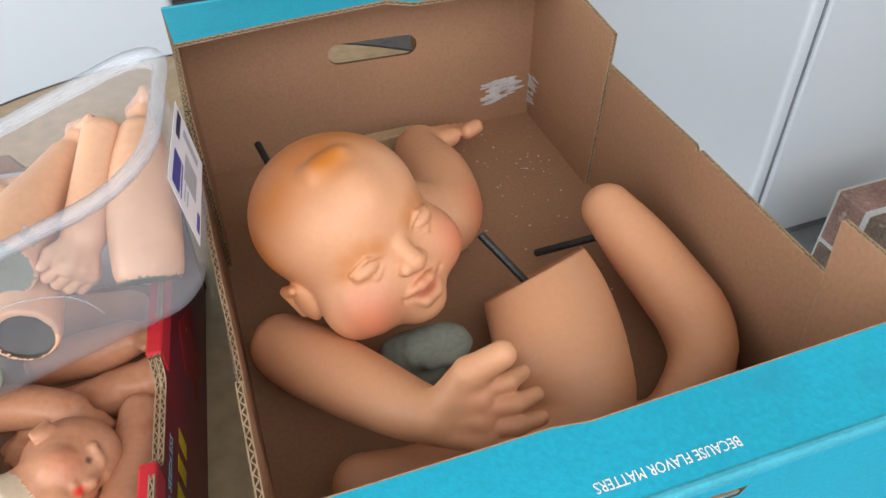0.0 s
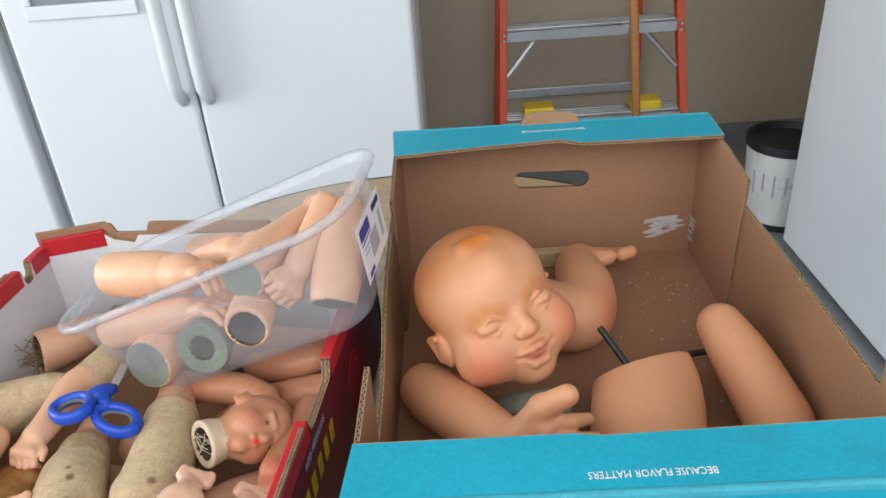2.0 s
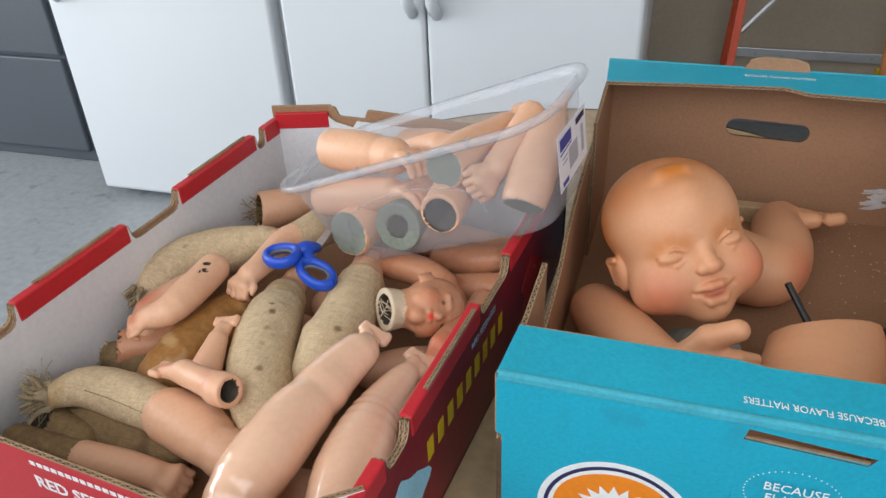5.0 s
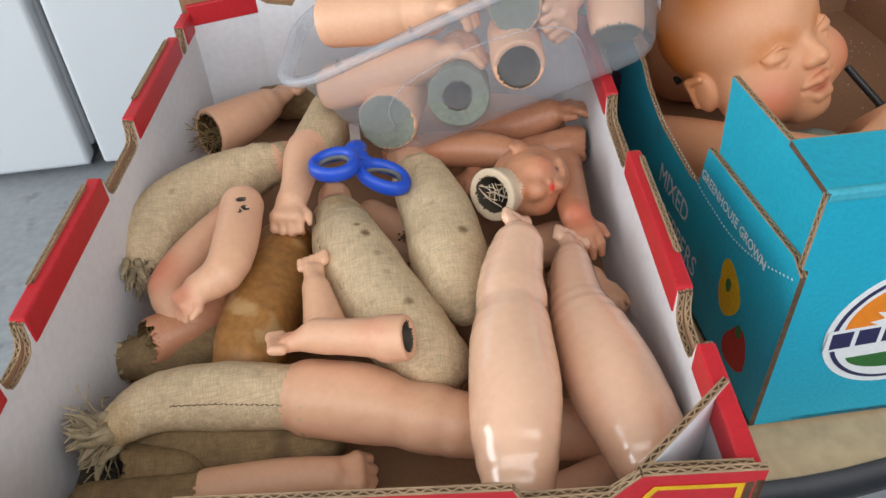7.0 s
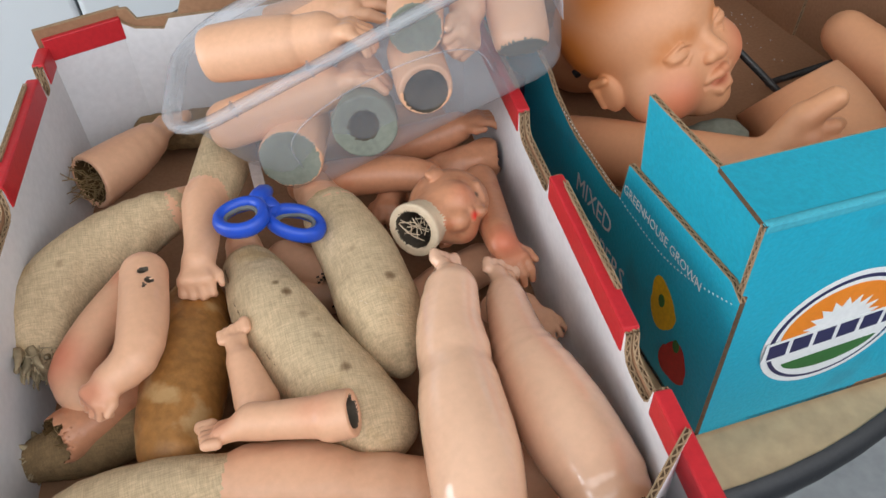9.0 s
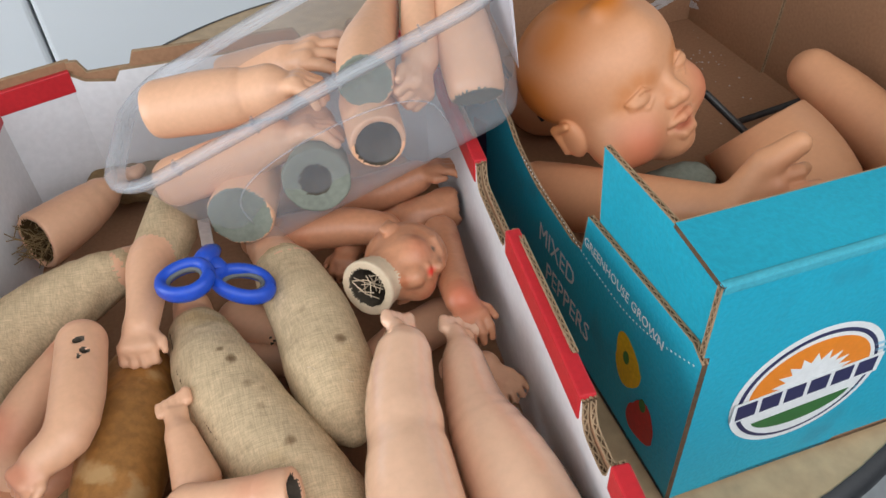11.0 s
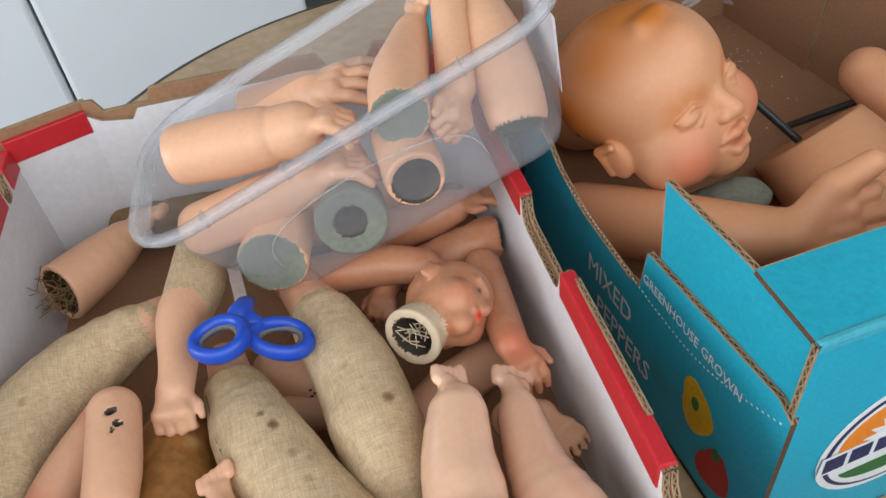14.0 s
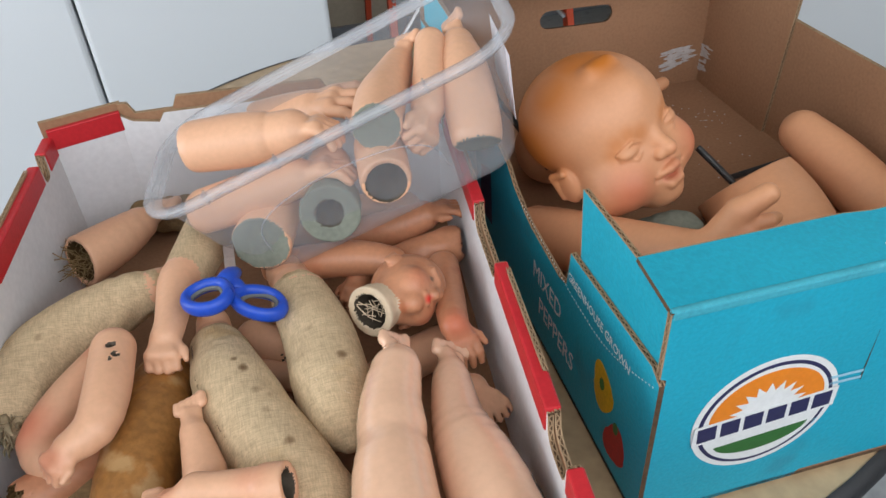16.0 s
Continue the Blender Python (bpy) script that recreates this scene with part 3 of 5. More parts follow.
smear(axes((0.365, TL - TT - 0.0002, 0.044), (1, 0, 0), (0, 0, 1), (0, -1, 0)), 0.026, 0.015, 44, 3)
smear(axes((TW - 0.0088, 0.605, 0.042), (0, -1, 0), (0, 0, 1), (-1, 0, 0)), 0.014, 0.018, 28, 5)
for i in range(90):
    x, y = random.gauss(0.34, 0.05), random.gauss(0.50, 0.10)
    if 0.2 < x < 0.39 and 0.25 < y < 0.63:
        r = random.uniform(0.0004, 0.0014)
        disc([(x + r * math.cos(k * 1.05), y + r * random.uniform(0.5, 1.4) * math.sin(k * 1.05)) for k in range(6)], axes((0, 0, TT + 0.0002), (1, 0, 0), (0, 1, 0), (0, 0, 1)), 0.0002, CHALK, tb, "paint_fleck")

# ---- red grape box ----
RW, RL, RH, RT = 0.403, 0.597, 0.143, 0.0038
RB = Matrix.Translation((-0.076, 0.579, 0.7525)) @ Matrix.Rotation(radians(-7), 4, "Z")
rb = thing("grape_box", "open red printed grape carton with white lining and notched rim", "cardboard box", RB)
hole1 = [(0.004, 0.055), (0.028, 0.055), (0.034, 0.075), (0.034, 0.12), (0.028, 0.14), (0.004, 0.14)]
hole2 = [(0.004, 0.20), (0.02, 0.205), (0.024, 0.23), (0.018, 0.25), (0.004, 0.255)]
panel("bottom", [[(0, 0), (RW, 0), (RW, RL), (0, RL)], hole1, hole2], RT, axes((0, 0, 0), (1, 0, 0), (0, 1, 0), (0, 0, 1)), KRAFT, KRAFT, rb)
RS1 = 0.560
TABS = [(0.0, 0.085), (0.125, 0.272), (0.352, 0.505), (0.525, RS1)]
NOTCH = [(0.085, 0.125), (0.272, 0.352), (0.505, 0.525)]


def rim_profile(low=0.126, high=RH):
    pts = []
    for a, b in TABS:
        pts += [(a, high), (b, high)]
        nxt = [n for n in NOTCH if abs(n[0] - b) < 1e-6]
        if nxt:
            c, d = nxt[0]
            r = min(0.012, (d - c) * 0.4)
            pts += [(c + 0.002, low + r * 0.6), (c + r * 0.5, low + r * 0.15), (c + r, low), (d - r, low), (d - r * 0.5, low + r * 0.15), (d - 0.002, low + r * 0.6)]
    return pts


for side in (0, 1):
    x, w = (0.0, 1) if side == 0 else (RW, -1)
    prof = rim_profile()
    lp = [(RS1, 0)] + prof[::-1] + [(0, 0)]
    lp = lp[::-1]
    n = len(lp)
    # right panel takes a darker red than the left one
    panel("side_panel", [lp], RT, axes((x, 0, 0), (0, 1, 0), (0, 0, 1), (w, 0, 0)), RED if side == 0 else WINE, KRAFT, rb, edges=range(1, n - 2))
    prof = rim_profile(0.122, RH - 0.001)
    lp = [(0, 0.004)] + prof + [(RS1, 0.004)]
    vents = [[(0.225 + a, 0.004 + b) for a, b in ((0, 0.001), (0.03, 0.001), (0.03, 0.014), (0.024, 0.02), (0.006, 0.02), (0, 0.014))]]
    panel("lining", [lp], RT, axes((x + w * (RT + 0.0006), 0, 0), (0, 1, 0), (0, 0, 1), (w, 0, 0)), KRAFT, WHITECARD, rb, edges=range(1, n - 2))
    for a, b in TABS:
        x0, x1 = sorted((x - w * 0.0012, x + w * (2 * RT + 0.0018)))
        cap = box(x0, a + 0.0015, RH - 0.019, x1, b - 0.0015, RH + 0.0022, 0.0016)
        part("rim_fold", cap, RED, rb)
        if b - a > 0.1:
            c, d = a + 0.03, b - 0.012
            bm = plate([[(c, 0), (d, 0), (d - 0.006, 0.0022), (c + 0.008, 0.0022)]], 0.0034)
            flutes(bm, (c, 0.0022), (d, 0.0022), 0.0034, (0, 1))
            ob = part_raw("cut_edge", bm, [FLUTE, FLUTE, GAP_SHADE, FLUTE], rb)
            ob.data.transform(axes((x - w * 0.0008, 0, RH + 0.0015), (0, 1, 0), (0, 0, 1), (w, 0, 0)))
# near end
NEAR = [(0, 0), (RW, 0), (RW, 0.151), (0.346, 0.150), (0.340, 0.142), (0.333, 0.132), (0.292, 0.130), (0.287, 0.143), (0.128, 0.144), (0.122, 0.136), (0, 0.136)]
panel("end_panel", [NEAR], RT, axes((0, 0, 0), (1, 0, 0), (0, 0, 1), (0, 1, 0)), RED, KRAFT, rb, edges=range(2, 10))
NEAR2 = [(0.004, 0.004), (RW - 0.004, 0.004), (RW - 0.004, 0.148), (0.350, 0.148), (0.342, 0.138), (0.335, 0.130), (0.288, 0.128), (0.282, 0.137), (0.004, 0.134)]
panel("lining", [NEAR2], RT, axes((0, RT + 0.0006, 0), (1, 0, 0), (0, 0, 1), (0, 1, 0)), KRAFT, WHITECARD, rb, edges=range(2, 8))
dv = Vector((0.055, 0.052, 0)).normalized()
panel("corner_post", [[(0, 0.004), (0.076, 0.004), (0.076, 0.146), (0, 0.149)]], RT, axes((0.345, 0.006, 0), dv, (0, 0, 1), dv.cross(Vector((0, 0, 1)))), KRAFT, WHITECARD, rb, edges=(2,))
# far end
C0, C1 = 0.07, RW - 0.07
FAR = [(C0, 0), (C1, 0), (C1, 0.156), (0.33, 0.160), (0.322, 0.146), (0.285, 0.146), (0.277, 0.160), (0.13, 0.160), (0.124, 0.147), (0.085, 0.146), (0.079, 0.158), (C0, 0.158)]
panel("end_panel", [FAR], RT, axes((0, RL - 0.006, 0), (1, 0, 0), (0, 0, 1), (0, -1, 0)), RED, KRAFT, rb, edges=range(2, 11))
FAR2 = [(C0, 0.004), (C1, 0.004), (C1, 0.148), (0.29, 0.148), (0.115, 0.146), (0.108, 0.136), (0.082, 0.140), (C0, 0.148)]
panel("lining", [FAR2], RT, axes((0, RL - 0.0066 - RT, 0), (1, 0, 0), (0, 0, 1), (0, -1, 0)), KRAFT, WHITECARD, rb, edges=range(2, 7))
for s in (0, 1):
    p0 = Vector((0.0045, RS1, 0)) if s == 0 else Vector((C1, RL - 0.010, 0))
    p1 = Vector((C0, RL - 0.010, 0)) if s == 0 else Vector((RW - 0.0045, RS1, 0))
    d = (p1 - p0).normalized()
    L = (p1 - p0).length
    out = -d.cross(Vector((0, 0, 1)))
    panel("corner_post", [[(0, 0.004), (L, 0.004), (L, 0.150), (0, 0.150)]], RT, axes(p0, d, (0, 0, 1), -out), WHITECARD, WHITECARD, rb)
    panel("corner_panel", [[(-0.004, 0), (L + 0.004, 0), (L + 0.004, 0.159), (-0.004, 0.160)]], RT, axes(p0 + out * 0.0052, d, (0, 0, 1), -out), RED, KRAFT, rb, edges=(2,))
    cap = box(0, -RT - 0.0012, 0.131, L, 0.0008, 0.1525, 0.001)
    bmesh.ops.transform(cap, matrix=axes(p0, d, out, (0, 0, 1)), verts=cap.verts)
    part("rim_fold", cap, RED, rb)
NF = axes((0, -0.0004, 0), (1, 0, 0), (0, 0, 1), (0, -1, 0))
lettering("RED SEEDLESS", 0.017, NF @ Matrix.Translation((0.21, 0.112, 0)), INK_W, rb, squeeze=1.0, bold=0.0004)
for i in range(16):
    disc([(0.16 + i * 0.0068, 0.131), (0.165 + i * 0.0068, 0.131), (0.165 + i * 0.0068, 0.1355), (0.16 + i * 0.0068, 0.1355)], NF, 0.0002, INK_W, rb, "printed_bar")
fr = [(0.30, 0.06), (0.394, 0.06), (0.394, 0.142), (0.352, 0.142), (0.345, 0.128), (0.338, 0.122), (0.30, 0.122)]
bmf = plate([fr, [(0.303, 0.063), (0.391, 0.063), (0.391, 0.139), (0.354, 0.139), (0.348, 0.127), (0.339, 0.119), (0.303, 0.119)]], 0.0002, NF)
for f in bmf.faces:
    f.material_index = 0
part("printed_border", bmf, INK_Y, rb)
lettering("PRODUCE OF PERU", 0.007, NF @ Matrix.Translation((0.35, 0.10, 0)), INK_W, rb)
RS = axes((RW + 0.0004, 0, 0), (0, 1, 0), (0, 0, 1), (1, 0, 0))
lettering("RED SEEDLESS", 0.010, RS @ Matrix.Translation((0.28, 0.112, 0)), INK_L, rb)
for i in range(9):
    x = 0.15 + i * 0.021
    disc([(x, 0.072), (x + 0.012, 0.072), (x + 0.012, 0.094), (x, 0.094)], RS, 0.0002, INK_Y, rb, "printed_bar")
for x0, ink in ((0.03, INK_L), (0.075, INK_R), (0.11, INK_L), (0.43, INK_R)):
    pts = [(x0 + 0.035 * math.cos(t) * (1 + 0.3 * math.cos(5 * t)), 0.06 + 0.035 * math.sin(t) * (1 + 0.25 * math.sin(4 * t))) for t in [k * math.pi / 16 for k in range(32)]]
    disc(pts, RS, 0.0002, ink, rb, "dragon_flourish")

# ---- clear bin perched across the two boxes ----
E1 = Vector((0.905, -0.15, 0.395)).normalized()
E2 = (Vector((0.15, 0.985, 0.02)) - E1 * Vector((0.15, 0.985, 0.02)).dot(E1)).normalized()
E3 = E1.cross(E2)
BIN = axes(Vector((0.173, 0.932, 0.826)) - E3 * 0.006, E1, E2, E3)
bn = thing("storage_bin", "clear cloudy plastic storage bin, tilted across two cartons", "storage bin", BIN)


def rrect(x0, y0, x1, y1, r, z, n=7):
    pts = []
    for cx, cy, a in ((x1 - r, y0 + r, -90), (x1 - r, y1 - r, 0), (x0 + r, y1 - r, 90), (x0 + r, y0 + r, 180)):
        for i in range(n):
            t = radians(a + 90 * i / (n - 1))
            pts.append((cx + r * math.cos(t), cy + r * math.sin(t), z))
    return pts


def loft(rings, closed_end=False):
    bm = bmesh.new()
    rs = [[bm.verts.new(p) for p in r] for r in rings]
    n = len(rs[0])
    for a, b in zip(rs, rs[1:]):
        for k in range(n):
            bm.faces.new((a[k], a[(k + 1) % n], b[(k + 1) % n], b[k]))
    if closed_end:
        bm.faces.new(rs[0])
    return bm


def level(h, grow=0.0, z=None):
    f = h / 0.112
    return rrect(-0.036 * f - grow, -0.004 - 0.008 * f - grow, 0.254 + 0.034 * f + grow, 0.122 + 0.012 * f + grow, 0.028 + 0.012 * f + grow, h if z is None else z)


part("tub", loft([rrect(0.006, 0.004, 0.248, 0.116, 0.024, 0.0), level(0.003, -0.0015), level(0.012), level(0.05), level(0.055, 0.001), level(0.098), level(0.104)], True), PLASTIC, bn, smooth=True)
part("rim", loft([level(0.104), level(0.105, 0.009), level(0.109, 0.011), level(0.113, 0.009), level(0.1125, 0.001), level(0.104)]), PLASTIC_RIM, bn, smooth=True)
for k in range(4):
    part("rim_mark", box(0.02 + k * 0.065, -0.0215, 0.1045, 0.0215 + k * 0.065, -0.013, 0.1145), PLASTIC, bn)
arch = [(0.115 - 0.085 * math.cos(t) * (1 if abs(math.cos(t)) < 0.7 else 1.0), -0.0075 - 0.0035 * math.sin(t) ** 0.6 if math.sin(t) > 0 else -0.0075, 0.03 + 0.046 * max(math.sin(t), 0) ** 0.55) for t in [math.pi * i / 24 for i in range(25)]]
rib = tube(arch, 0.0007, 6)
part("moulded_ridge", rib, PLASTIC, bn, smooth=True)
LM = axes((0.2628, 0.022, 0.025), (0, 1, 0), Vector((0.303, 0, 1)).normalized(), Vector((1, 0, -0.303)).normalized())
LM = LM @ Matrix.Translation((0, 0, 0.001))
lab = disc([(0, 0), (0.088, 0.002), (0.088, 0.057), (0, 0.058)], LM, 0.0003, LABEL, bn, "label", "white printed paper label")
for pts, ink in (([(0.006, 0.040), (0.040, 0.040), (0.040, 0.052), (0.006, 0.052)], INK_B), ([(0.006, 0.036), (0.040, 0.037), (0.040, 0.0385), (0.006, 0.0375)], INK_B),
                 ([(0.056, 0.046), (0.083, 0.046), (0.083, 0.0525), (0.056, 0.0525)], INK_N), ([(0.030, 0.012), (0.058, 0.012), (0.058, 0.034), (0.030, 0.034)], INK_K),
                 ([(0.008, 0.003), (0.026, 0.003), (0.026, 0.008), (0.008, 0.008)], INK_B), ([(0.070, 0.012), (0.078, 0.012), (0.078, 0.040), (0.070, 0.040)], INK_K),
                 ([(0.010, 0.030), (0.028, 0.030), (0.028, 0.0318), (0.010, 0.0318)], INK_K), ([(0.010, 0.025), (0.026, 0.025), (0.026, 0.0268), (0.010, 0.0268)], INK_K)):
    disc(pts, LM @ Matrix.Translation((0, 0, 0.0004)), 0.0002, ink, lab, "printed_bar")

# ---- doll parts: soft solids from rounded limbs ----
SKIN = mat("painted_composition", (0.74, 0.415, 0.255), 0.40, 0.91, 9, 220, 0.05, spec=0.45)
SKIN_P = mat("pale_glossy_paint", (0.80, 0.49, 0.325), 0.18, 0.93, 9, 200, 0.03, coat=0.8, spec=0.5)
SKIN_M = mat("matte_tan_vinyl", (0.69, 0.335, 0.175), 0.46, 0.94, 8, 240, 0.05, spec=0.4)
SKIN_R = mat("ruddy_worn_paint", (0.60, 0.27, 0.145), 0.36, 0.85, 26, 220, 0.08, spec=0.45, stain=(0.50, 0.18, 0.085), stain_size=40, stain_at=0.58)
LINEN = weave(mat("old_linen", (0.70, 0.525, 0.325), 0.9, 0.8, 14, 160, 0.1, spec=0.15, stain=(0.52, 0.36, 0.19), stain_size=22, stain_at=0.60))
LINEN_D = weave(mat("stained_linen", (0.32, 0.21, 0.105), 0.9, 0.7, 18, 160, 0.1, spec=0.15, stain=(0.14, 0.085, 0.045), stain_size=20, stain_at=0.55))
LEATHER = mat("amber_leather", (0.42, 0.19, 0.05), 0.5, 0.6, 26, 180, 0.25, spec=0.4, stain=(0.46, 0.28, 0.12), stain_size=34, stain_at=0.57)
STRAW = mat("dark_straw_stuffing", (0.13, 0.075, 0.03), 0.95, 0.4, 90, 420, 0.9, spec=0.1)
CLAY = mat("grey_green_clay", (0.22, 0.235, 0.19), 0.75, 0.75, 30, 220, 0.3, spec=0.25)
# shade inside open ends, holes and chips, put in as a dark colour
HOLLOW = mat("hollow_shade", (0.10, 0.08, 0.06), 0.9, 0.6, 30, 200, 0.2, spec=0.1)
CREAM = mat("cream_rim", (0.66, 0.52, 0.36), 0.6, 0.85, 30, 200, 0.1)
for m in (SKIN, SKIN_P, SKIN_M, SKIN_R):
    tint(m, "blush", (0.62, 0.16, 0.085))
tint(SKIN_M, "hair", (0.56, 0.17, 0.022))
tint(SKIN_M, "paint", (0.50, 0.10, 0.06))
tint(SKIN_R, "hair", (0.33, 0.12, 0.05))
tint(SKIN_R, "paint", (0.72, 0.035, 0.02))
tint(SKIN_R, "spot", (0.05, 0.03, 0.02))
for m in (LINEN, LINEN_D):
    tint(m, "spot", (0.10, 0.045, 0.015))
for m in (SKIN, SKIN_P):
    tint(m, "spot", (0.035, 0.02, 0.012))


def rc(p, a, b, ra, rb):
    a, b = np.array(a, np.float32), np.array(b, np.float32)
    d = b - a
    h = np.clip(((p - a) @ d) / max(float(d @ d), 1e-9), 0, 1)
    return np.linalg.norm(p - a - h[..., None] * d, axis=-1) - (ra + (rb - ra) * h)


def el(p, c, rot, rad):
    q = ((p - np.array(c, np.float32)) @ rot) / np.array(rad, np.float32)
    k0 = np.linalg.norm(q, axis=-1)
    k1 = np.linalg.norm(q / np.array(rad, np.float32), axis=-1)
    return k0 * (k0 - 1) / np.maximum(k1, 1e-6)


def field(p, prims, cuts, lump=0.0, seed=0, adds=()):
    d, which, best = None, None, None
    for pr in prims:
        w = np.int8(pr["m"])
        if "s" in pr:
            v = None
            for a, b, ra, rb, mm in pr["s"]:
                u = rc(p, a, b, ra, rb)
                if v is None:
                    v, w = u, np.full(u.shape, mm, np.int8)
                else:
                    w = np.where(u < v, np.int8(mm), w)
                    v = np.minimum(v, u)
        else:
            v = rc(p, *pr["c"]) if "c" in pr else el(p, *pr["e"])
        k = pr["k"]
        if d is None:
            d, best, which = v, v.copy(), np.broadcast_to(w, v.shape).copy()
            continue
        which = np.where(v < best, w, which)
        best = np.minimum(best, v)
        h = np.clip(0.5 + 0.5 * (d - v) / k, 0, 1)
        d = d + (v - d) * h - k * h * (1 - h)
    if lump:
        rg = np.random.RandomState(seed)
        for i in range(7):
            w = rg.normal(size=3) * (60 + 45 * i)
            d = d + lump / (1 + 0.35 * i) * np.sin(p @ w.astype(np.float32) + rg.uniform(0, 6.28))
    for pr in cuts:
        v = -(rc(p, *pr["c"]) if "c" in pr else el(p, *pr["e"]))
        which = np.where(v > d, pr["m"], which)
        if "k" in pr:
            h = np.clip(0.5 + 0.5 * (v - d) / pr["k"], 0, 1)
            d = d + (v - d) * h + pr["k"] * h * (1 - h)
        else:
            d = np.maximum(d, v)
    for pr in adds:
        v = rc(p, *pr["c"]) if "c" in pr else el(p, *pr["e"])
        h = np.clip(0.5 + 0.5 * (d - v) / pr["k"], 0, 1)
        d = d + (v - d) * h - pr["k"] * h * (1 - h)
    return d, which


def nets(f, origin, h):
    """Surface nets over a grid of distances."""
    s = f < 0
    nx, ny, nz = [n - 1 for n in f.shape]
    off = [(i, j, k) for i in (0, 1) for j in (0, 1) for k in (0, 1)]
    tot = sum(s[i:i + nx, j:j + ny, k:k + nz].astype(np.int8) for i, j, k in off)
    cells = np.argwhere((tot > 0) & (tot < 8))
    idx = np.full((nx, ny, nz), -1, np.int64)
    idx[cells[:, 0], cells[:, 1], cells[:, 2]] = np.arange(len(cells))
    val = [f[cells[:, 0] + i, cells[:, 1] + j, cells[:, 2] + k] for i, j, k in off]
    acc, cnt = np.zeros((len(cells), 3)), np.zeros(len(cells))
    for a in range(8):
        for b in range(a + 1, 8):
            if sum(abs(off[a][q] - off[b][q]) for q in range(3)) != 1:
                continue
            fa, fb = val[a], val[b]
            x = (fa < 0) != (fb < 0)
            t = np.where(x, fa / np.where(x, fa - fb, 1), 0)
            pa, pb = np.array(off[a]), np.array(off[b])
            acc += x[:, None] * (pa + t[:, None] * (pb - pa))
            cnt += x
    verts = (cells + acc / cnt[:, None]) * h + origin
    quads = []
    for ax in range(3):
        o1, o2 = [(1, 2), (2, 0), (0, 1)][ax]
        lo, hi = [slice(None)] * 3, [slice(None)] * 3
        lo[ax], hi[ax] = slice(None, -1), slice(1, None)
        sa, sb = s[tuple(lo)], s[tuple(hi)]
        e = np.argwhere(sa != sb)
        e = e[(e[:, o1] > 0) & (e[:, o2] > 0) & (e[:, o1] < f.shape[o1] - 1) & (e[:, o2] < f.shape[o2] - 1)]
        flip = sa[e[:, 0], e[:, 1], e[:, 2]]
        def cell(d1, d2):
            c = e.copy()
            c[:, o1] += d1
            c[:, o2] += d2
            return idx[c[:, 0], c[:, 1], c[:, 2]]
        q = np.stack([cell(-1, -1), cell(0, -1), cell(0, 0), cell(-1, 0)], 1)
        q[~flip] = q[~flip][:, ::-1]
        quads.append(q)
    return verts, np.concatenate(quads)


def solid(name, label, category, prims, mats, cuts=(), voxel=0.0022, lump=0.0, seed=0, marks=None, group="", adds=()):
    ends = []
    for p in prims:
        for c in ([q[:4] for q in p["s"]] if "s" in p else [p["c"]] if "c" in p else []):
            ends += [(*c[0], c[2]), (*c[1], c[3])]
        if "e" in p:
            ends.append((*p["e"][0], max(p["e"][2])))
    ends = np.array(ends, float)
    pad = 3 * voxel + abs(lump) * 3
    lo = (ends[:, :3] - ends[:, 3:]).min(0) - pad
    hi = (ends[:, :3] + ends[:, 3:]).max(0) + pad
    ax = [np.arange(lo[i], hi[i] + voxel, voxel, dtype=np.float32) for i in range(3)]
    grid = np.stack(np.meshgrid(*ax, indexing="ij"), -1)
    f, _ = field(grid, prims, cuts, lump, seed, adds)
    v, q = nets(f, lo, voxel)
    _, which = field(v.astype(np.float32), prims, cuts, lump, seed, adds)
    base = v.mean(0)
    base[2] = v[:, 2].min()
    me = bpy.data.meshes.new(name)
    me.from_pydata((v - base).tolist(), [], q.tolist())
    for m in mats:
        me.materials.append(m)
    me.polygons.foreach_set("material_index", which[q[:, 0]].astype(np.int32))
    me.polygons.foreach_set("use_smooth", np.ones(len(q), bool))
    for key, spots in (marks or {}).items():
        at = me.attributes.new(key, "FLOAT", "POINT")
        w = np.zeros(len(v))
        for c, r, amount in spots:
            dd = np.linalg.norm(v - np.array(c), axis=1) / r
            w = np.maximum(w, amount * np.clip(1.35 - dd, 0, 1) ** (0.4 if key == "spot" else 1.3))
        at.data.foreach_set("value", np.clip(w, 0, 1).astype(np.float32))
    me.update()
    ob = new(name, me)
    ob.location = base
    return tagged(ob, label, category, group)


def chain(pts, m=0, k=0.005):
    """One smooth limb through points (x, y, z, radius); where the material changes the step stays sharp."""
    ms = list(m) if isinstance(m, (list, tuple)) else [m] * (len(pts) - 1)
    q = np.array(pts, float)
    segs = []
    for i, mm in enumerate(ms):
        a, b = q[i], q[i + 1]
        p0 = q[i - 1] if i > 0 and ms[i - 1] == mm else a * 2 - b
        p3 = q[i + 2] if i + 2 < len(q) and ms[i + 1] == mm else b * 2 - a
        n = max(2, int(np.linalg.norm(b[:3] - a[:3]) / 0.010))
        last = a
        for j in range(1, n + 1):
            t = j / n
            now = 0.5 * ((2 * a) + (b - p0) * t + (2 * p0 - 5 * a + 4 * b - p3) * t * t + (3 * a - p0 - 3 * b + p3) * t ** 3)
            segs.append((tuple(last[:3]), tuple(now[:3]), last[3], now[3], mm))
            last = now
    return [dict(s=segs, m=ms[0], k=k)]


def V(p):
    return np.array(p[:3], float)


def unit(v):
    v = np.array(v, float)
    return v / np.linalg.norm(v)


